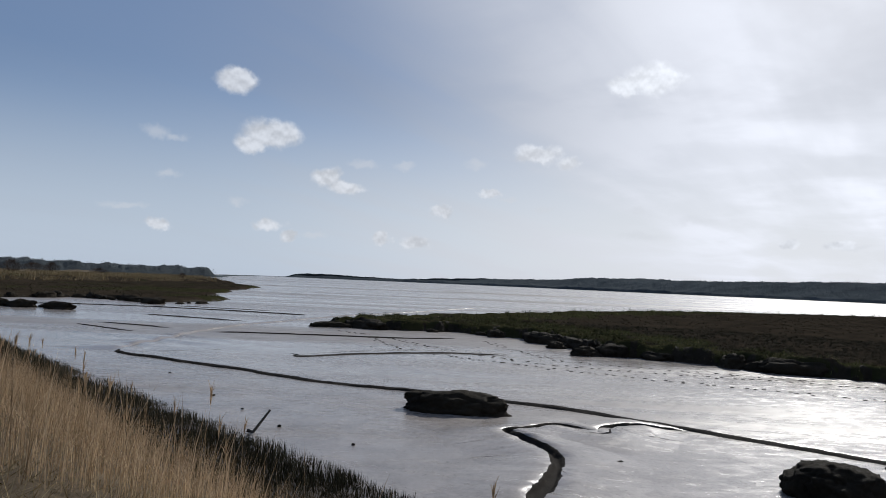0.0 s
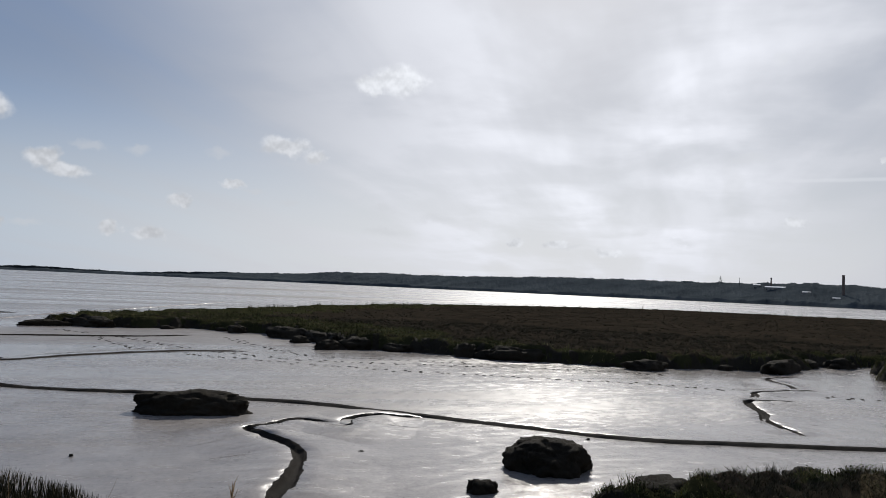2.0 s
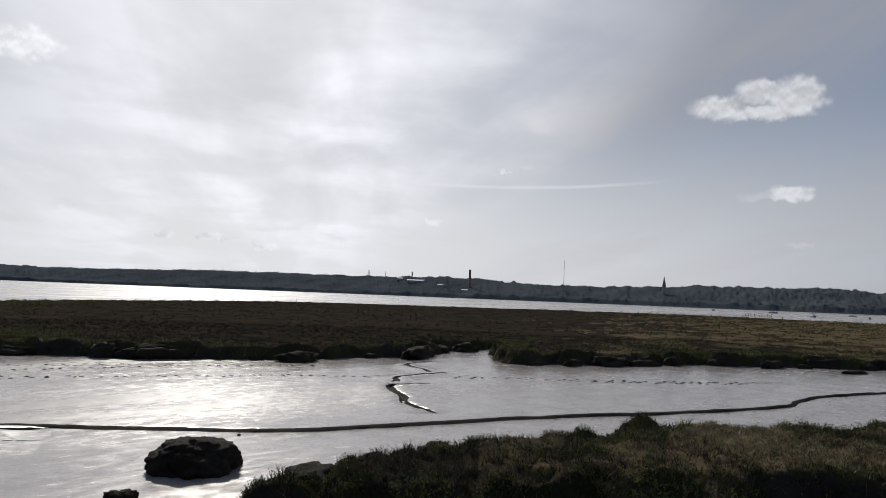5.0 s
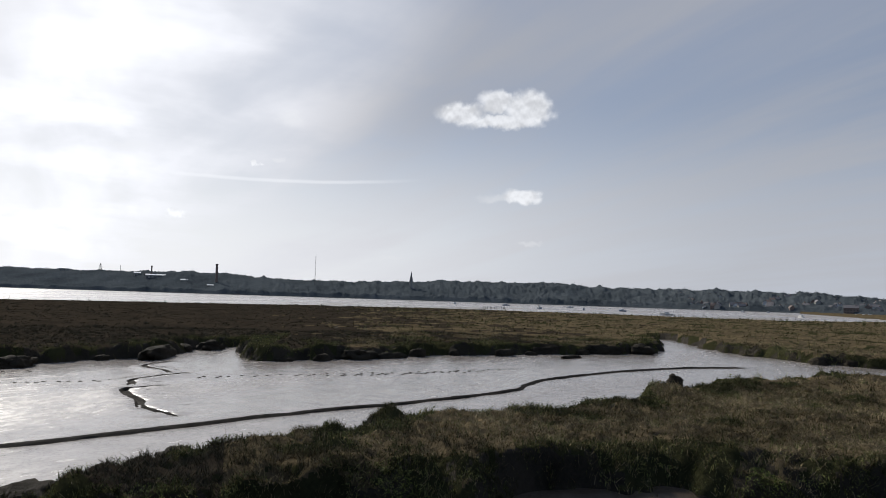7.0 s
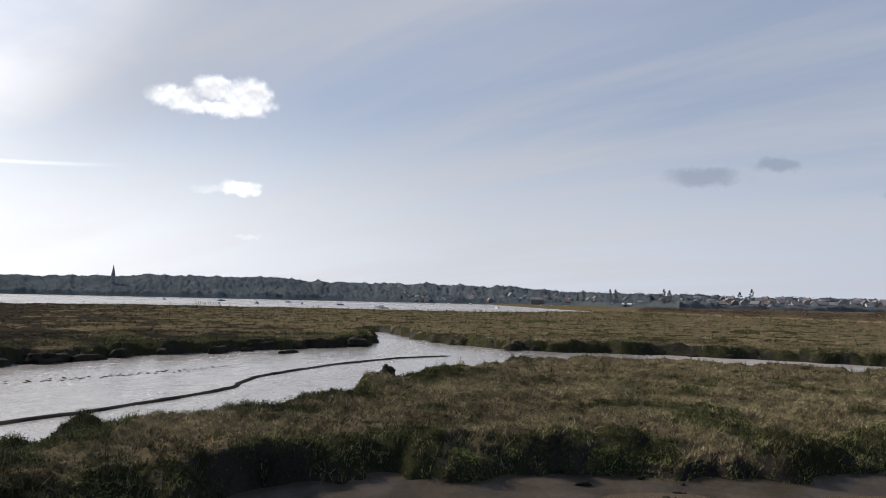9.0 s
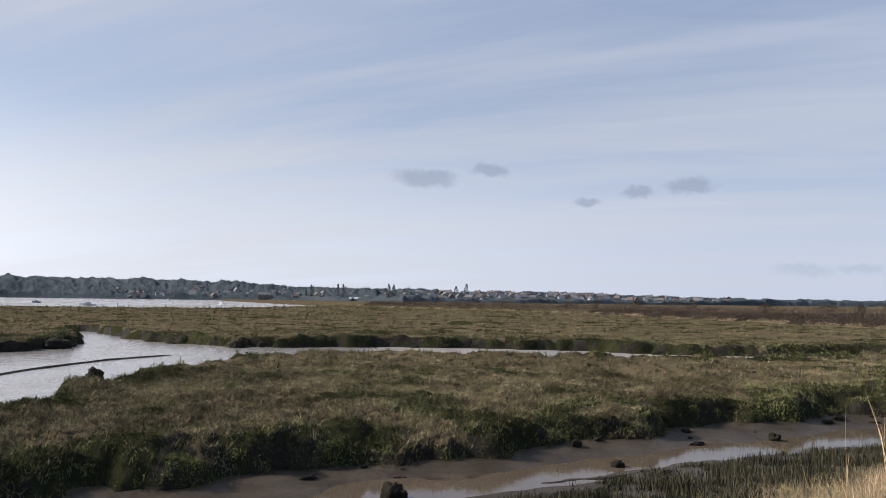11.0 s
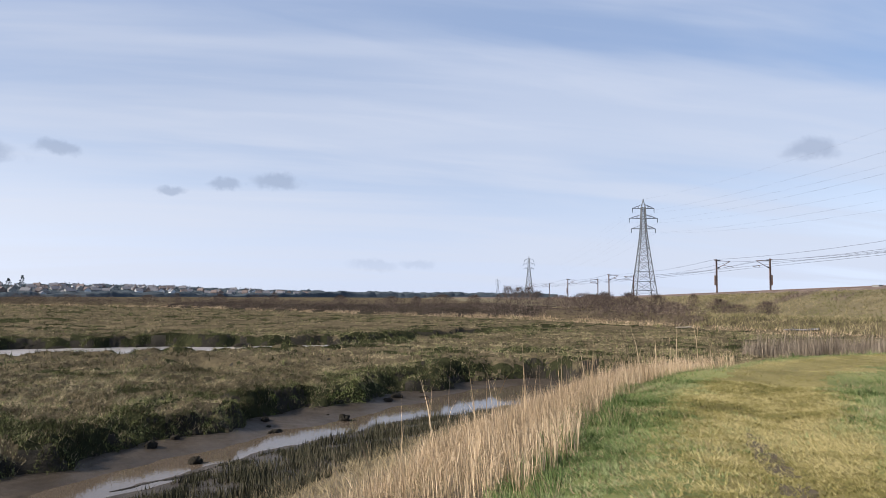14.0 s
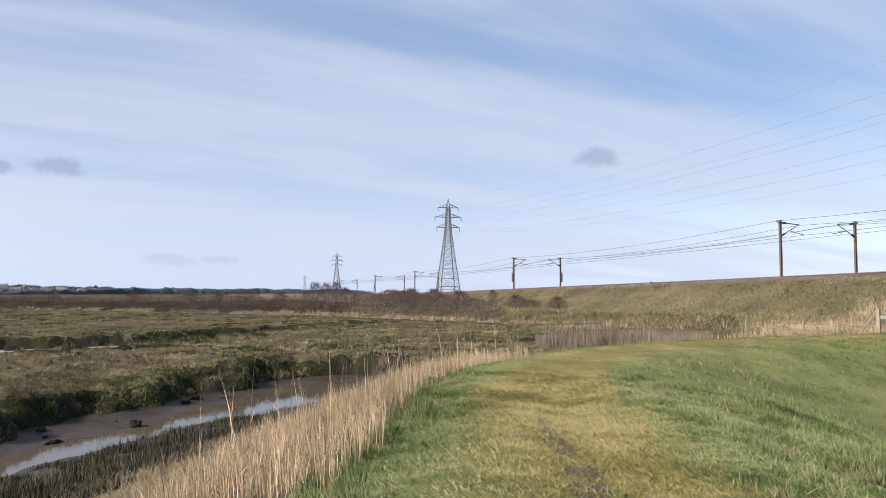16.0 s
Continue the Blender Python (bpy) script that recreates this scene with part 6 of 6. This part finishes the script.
def pylon():
    ob = thing("pylon", pose(0, 0, 0), "grey steel lattice electricity pylon with three pairs of arms", "pylon", "pylons of the power line")
    levels = [(-1.0, 4.6), (5.0, 4.0), (9.5, 3.45), (13.5, 2.95), (17.0, 2.5), (20.0, 2.15), (22.7, 1.85), (25.2, 1.55), (27.6, 1.3), (29.6, 1.12), (31.6, 1.0), (33.5, 0.92), (35.5, 0.85), (37.6, 0.75), (39.2, 0.7)]
    body = Shape()
    corners = ((1, 1), (-1, 1), (-1, -1), (1, -1))
    for (z0, w0), (z1, w1) in zip(levels, levels[1:]):
        for k in range(4):
            a, b = corners[k], corners[(k + 1) % 4]
            p0, p1 = (a[0] * w0, a[1] * w0, z0), (a[0] * w1, a[1] * w1, z1)
            q0, q1 = (b[0] * w0, b[1] * w0, z0), (b[0] * w1, b[1] * w1, z1)
            body.tube(p0, p1, 0.19).tube(p0, q1, 0.085).tube(q0, p1, 0.085).tube(p1, q1, 0.07)
    part("lattice_tower", body, STEEL, ob)
    peak = Shape()
    for a in corners:
        peak.tube((a[0] * 0.7, a[1] * 0.7, 39.2), (0, 0, 42.6), 0.11)
    part("peak", peak, STEEL, ob)
    for z, w, inner in ((30.6, 4.8, 1.05), (34.8, 5.6, 0.87), (38.8, 4.3, 0.7)):
        for side in (-1, 1):
            arm = Shape()
            tip = (side * w, 0, z)
            for sy in (-1, 1):
                arm.tube((side * inner, sy * inner, z), tip, 0.1).tube((side * inner * 0.95, sy * inner * 0.95, z + 1.5), tip, 0.09)
                for f in (0.35, 0.68):
                    arm.tube((side * (inner + (w - inner) * f), sy * inner * (1 - f), z), (side * (inner + (w - inner) * f), sy * inner * (1 - f), z + 1.5 * (1 - f)), 0.06)
            a = part("crossarm", arm, STEEL, ob)
            part("insulator", Shape().tube((side * w, 0, z), (side * w, 0, z - 1.7), 0.13, 0.13, 6), GLASS, a)
    part("guard", Shape().box(-3.6, 3.6, -3.6, -3.5, 6.0, 6.2).box(-3.6, 3.6, 3.5, 3.6, 6.0, 6.2), STEEL, ob)
    return ob


first_pylon = pylon()
for k, (x, y) in enumerate(PYLON_AT):
    m = pose(x, y, 0.9, 0, 0, PYLON_TURN)
    if k:
        copy_thing(first_pylon, m)
    else:
        first_pylon.matrix_world = m
        bpy.context.view_layer.update()
tagged(first_pylon, "grey steel lattice electricity pylon with three pairs of arms")
lines = thing("power_line", pose(0, 0, 0), "thin sagging conductors strung between the pylons", "power line")
side_x, side_y = math.cos(radians(PYLON_TURN)), math.sin(radians(PYLON_TURN))
for w, z, r in ((-4.8, 29.8, 0.011), (4.8, 29.8, 0.011), (-5.6, 34.0, 0.011), (5.6, 34.0, 0.011), (-4.3, 38.0, 0.011), (4.3, 38.0, 0.011), (0, 43.4, 0.008)):
    s = Shape()
    for (x0, y0), (x1, y1) in zip(PYLON_AT, PYLON_AT[1:]):
        n = 22
        s.line([(x0 + (x1 - x0) * k / n + side_x * w, y0 + (y1 - y0) * k / n + side_y * w, z - 9.5 * 4 * (k / n) * (1 - k / n)) for k in range(n + 1)], r)
    part("wire", s, CABLE, lines)


# ---------------------------------------------------------------- railway
def rail_pt(u, q, up=0.0):
    return RAIL_AT.x + u * RAIL_DIR.x + q * RAIL_N.x, RAIL_AT.y + u * RAIL_DIR.y + q * RAIL_N.y, float(np.interp(u, RAIL_U, RAIL_Z)) + up


track = thing("railway_track", pose(0, 0, 0), "double railway track on brown ballast", "railway track")
us = list(range(-400, 620, 10))
bed = Shape()
prof = [(2.1, -0.1), (0.9, 0.42), (-9.9, 0.42), (-11.3, -0.1)]
for k, u in enumerate(us):
    bed.v += [rail_pt(u, q, up) for q, up in prof]
    if k:
        o = 4 * k
        bed.f += [(o - 4 + j, o - 3 + j, o + 1 + j, o + j) for j in range(3)]
part("ballast", bed, BALLAST, track)
for q in (-1.6, -3.05, -5.9, -7.35):
    part("rail", Shape().line([rail_pt(u, q, 0.58) for u in us], 0.09, 4), RUST, track, "rusty brown rail")


def mast(u, q, inward, weight):
    x, y, z = rail_pt(u, q)
    m = Matrix(((-RAIL_N.x * inward, RAIL_DIR.x * inward, 0, x), (-RAIL_N.y * inward, RAIL_DIR.y * inward, 0, y), (0, 0, 1, z + 0.1), (0, 0, 0, 1)))
    ob = thing("catenary_mast", m, "brown steel overhead-line mast with an angled bracket", "mast", "overhead-line masts of the railway")
    part("post", Shape().box(-0.12, 0.12, -0.02, 0.02, 0, 7.2).box(-0.14, -0.11, -0.12, 0.12, 0, 7.2).box(0.11, 0.14, -0.12, 0.12, 0, 7.2), RUST, ob)
    part("footing", Shape().box(-0.5, 0.5, -0.5, 0.5, -0.5, 0.35), STONE, ob)
    arm = part("bracket", Shape().tube((0.1, 0, 6.9), (2.9, 0, 6.75), 0.06).tube((0.1, 0, 5.3), (2.8, 0, 6.7), 0.06).tube((1.5, 0, 5.95), (3.6, 0, 5.55), 0.045).tube((2.2, 0, 5.8), (2.2, 0, 5.5), 0.03), RUST, ob)
    part("insulator", Shape().tube((0.25, 0, 6.9), (0.8, 0, 6.87), 0.13, 0.13, 8), GLASS, arm)
    part("insulator", Shape().tube((0.2, 0, 5.35), (0.6, 0, 5.56), 0.13, 0.13, 8), GLASS, arm)
    part("feeder_bracket", Shape().tube((-0.45, 0, 6.95), (0.1, 0, 6.95), 0.05).tube((-0.45, 0, 6.95), (-0.45, 0, 7.15), 0.1, 0.1, 6), RUST, ob)
    if weight:
        part("balance_weight", Shape().tube((-0.35, 0, 1.9), (-0.35, 0, 3.9), 0.16, 0.16, 8).tube((-0.35, 0, 3.9), (-0.35, 0, 5.6), 0.02), RUST, ob)


for u, weight in ((-74, 0), (0, 0), (74, 1), (144, 0), (192, 1), (260, 0), (330, 0)):
    mast(u, 0.35, 1, weight)
for u, weight in ((-76, 0), (-2, 0), (71, 1), (150, 0), (187, 0), (262, 0)):
    mast(u, -9.3, -1, weight)
ole = thing("overhead_wires", pose(0, 0, 0), "thin contact and feeder wires above the railway", "overhead line")
posts = [-74, 0, 74, 144, 192, 260, 330]
for q, up, sag in ((-2.4, 6.75, 1.0), (-2.5, 5.5, 0.08), (-6.6, 6.75, 1.0), (-6.5, 5.5, 0.08), (0.8, 7.2, 0.8), (-9.8, 7.2, 0.8)):
    pts = []
    for a, b in zip(posts, posts[1:]):
        pts += [rail_pt(a + (b - a) * t, q, up - sag * 4 * t * (1 - t)) for t in np.arange(0, 1, 0.125)]
    part("wire", Shape().line(pts + [rail_pt(posts[-1], q, up)], 0.025), CABLE, ole)
x, y, z = rail_pt(27, -0.2)
box = thing("trackside_cabinet", pose(x, y, z + 0.3, 0, 0, -46), "low pale trackside cabinet", "cabinet")
part("body", Shape().box(-0.7, 0.7, -0.3, 0.3, 0, 0.35), STONE, box)
part("lid", Shape().box(-0.75, 0.75, -0.35, 0.35, 0.35, 0.4), STONE, box)

# ---------------------------------------------------------------- fence, timber and wayside things
fence = thing("fence", pose(0, 0, 0), "weathered post and wire fence below the embankment", "fence")
fp = []
for k in range(38):
    x, y, z = rail_pt(-42 + 3.1 * k + rng.uniform(-0.2, 0.2), 21.5 + rng.uniform(-0.2, 0.2))
    z = max(one(wall_z, x, y) if one(lambda a, b: wall_place(a, b)[0], x, y) < 14 else 0.6, float(bank_z(np.array(-42 + 3.1 * k), np.array(21.5))), 0.9)
    part("post", Shape().tube((x, y, z - 0.3), (x + rng.normal(0, 0.06), y + rng.normal(0, 0.06), z + rng.uniform(1.05, 1.3)), 0.075, 0.07, 6), WOOD, fence)
    fp.append((x, y, z))
for up in (0.5, 1.0):
    part("wire", Shape().line([(x, y, z + up) for x, y, z in fp], 0.012), STEEL, fence)
gx, gy = -4.4, -36.5
stile = thing("stile", pose(gx, gy, one(wall_z, gx, gy), 0, 0, 150), "pale timber stile post with a leaning brace", "stile")
part("post", Shape().box(-0.07, 0.07, -0.07, 0.07, -0.3, 1.25), WOOD, stile)
part("brace", Shape().tube((-0.95, 0, -0.1), (-0.05, 0, 1.1), 0.06), WOOD, stile)
part("rail", Shape().box(0, 1.6, -0.03, 0.03, 0.8, 0.95), WOOD, stile)


def drift(x, y, z, ln, turn, mat, label, r=0.12):
    ob = thing("driftwood", pose(x, y, z, 0, 3, turn), label, "driftwood")
    s = Shape()
    pts = [(ln * (k / 6 - 0.5), 0.06 * math.sin(k * 2.1), 0.03 * math.cos(k * 1.3) + r * 0.7) for k in range(7)]
    for k, (a, b) in enumerate(zip(pts, pts[1:])):
        s.tube(a, b, r * (1 - 0.07 * k), r * (1 - 0.07 * (k + 1)), 7)
    part("trunk", s, mat, ob)
    part("branch", Shape().tube(pts[4], (pts[4][0] + 0.25, 0.2, 0.4), r * 0.45, r * 0.2, 5), mat, ob)


drift(17.0, -74.5, 1.15, 3.4, -15, DARK_WOOD, "dark driftwood log at the back of the marsh", 0.13)
drift(29.0, -76.5, 0.95, 1.7, 40, WOOD, "pale bleached plank on the marsh", 0.12)


# bushes and small bare trees
def bush(name, w, h, twigs, label, mat=SCRUB):
    ob = thing(name, pose(0, 0, 0), label, "bush" if h < 4 else "tree", "bushes by the railway")
    stems = Shape()
    for k in range(7):
        a = rng.uniform(0, 6.28)
        stems.tube((rng.normal(0, w * 0.06), rng.normal(0, w * 0.06), -0.3), (math.cos(a) * w * 0.25, math.sin(a) * w * 0.25, h * 0.6), 0.05 + 0.008 * h, 0.03, 5)
    part("stem", stems, mat, ob)
    t = rng.random(twigs) ** 0.7
    a = rng.uniform(0, 6.28, twigs)
    r = w * 0.5 * np.sqrt(rng.random(twigs)) * np.sin(math.pi * (0.15 + 0.8 * t))
    v, f = blades(r * np.cos(a), r * np.sin(a), h * 0.85 * t, h * rng.uniform(0.10, 0.24, twigs), rng.uniform(0.014, 0.035, twigs) * (0.6 + h * 0.15), (np.cos(a) * h * 0.12 + rng.normal(0, 0.15, twigs), np.sin(a) * h * 0.12 + rng.normal(0, 0.15, twigs)))
    s = Shape()
    s.v, s.f = v.tolist(), f.tolist()
    part("crown", s, mat, ob)
    return ob


BUSHES = [bush("bush", 5, 2.2, 1200, "leafless brown bush below the railway"), bush("bush", 4, 3.0, 1300, "twiggy leafless bush below the railway"), bush("small_tree", 5.5, 6.5, 900, "small leafless tree by the railway"), bush("bush", 7, 2.8, 1700, "broad brown bramble thicket")]
BUSH_SPOTS = [  # azimuth, distance, kind, size
    (-146.2, 232, 2, 1.15), (-147.0, 228, 2, 1.3), (-147.8, 240, 2, 1.35), (-148.5, 235, 2, 1.05), (-149.3, 225, 1, 1.3), (-145.4, 250, 2, 0.8), (-151.0, 190, 3, 1.0), (-152.6, 165, 3, 1.25), (-153.6, 160, 1, 1.3),
    (-154.8, 150, 3, 0.9), (-156.0, 140, 3, 1.0), (-157.4, 130, 1, 1.1), (-158.5, 125, 3, 0.8), (-160.0, 140, 2, 0.55), (-161.8, 110, 1, 0.9), (-163.0, 105, 3, 0.7), (-165.0, 98, 1, 0.7), (-128.0, 260, 2, 0.9), (-124.0, 280, 1, 1.1),
    (-119.0, 290, 3, 1.0), (-121.0, 300, 2, 0.8), (-133.0, 230, 1, 1.0), (-137.0, 215, 3, 1.0), (-141.0, 205, 3, 1.2), (-143.5, 200, 1, 1.1), (-139.0, 220, 1, 0.9), (-152.0, 175, 3, 1.3), (-153.2, 150, 3, 1.2), (-155.4, 145, 1, 1.2), (-150.2, 210, 3, 1.2), (30.6, 250, 1, 1.3), (29.3, 270, 3, 1.1), (28.2, 280, 1, 1.2), (25.2, 290, 3, 0.9), (19.6, 310, 1, 0.7)]
used = set()
for a, d, kind, size in BUSH_SPOTS:
    x, y = at(a, d)
    u, q = rail_place(x, y)
    z = max(one(scrub_z, x, y) if y < 0 else one(spit_z, x, y), float(bank_z(np.array(u), np.array(q))) if q < 26 else 0.0, 0.7)
    m = pose(x, y, z, 0, 0, rng.uniform(0, 360))
    if kind in used:
        copy_thing(BUSHES[kind], m).scale = (size * (0.75 if kind == 2 else 1.1),) * 3
    else:
        BUSHES[kind].matrix_basis = m
        used.add(kind)
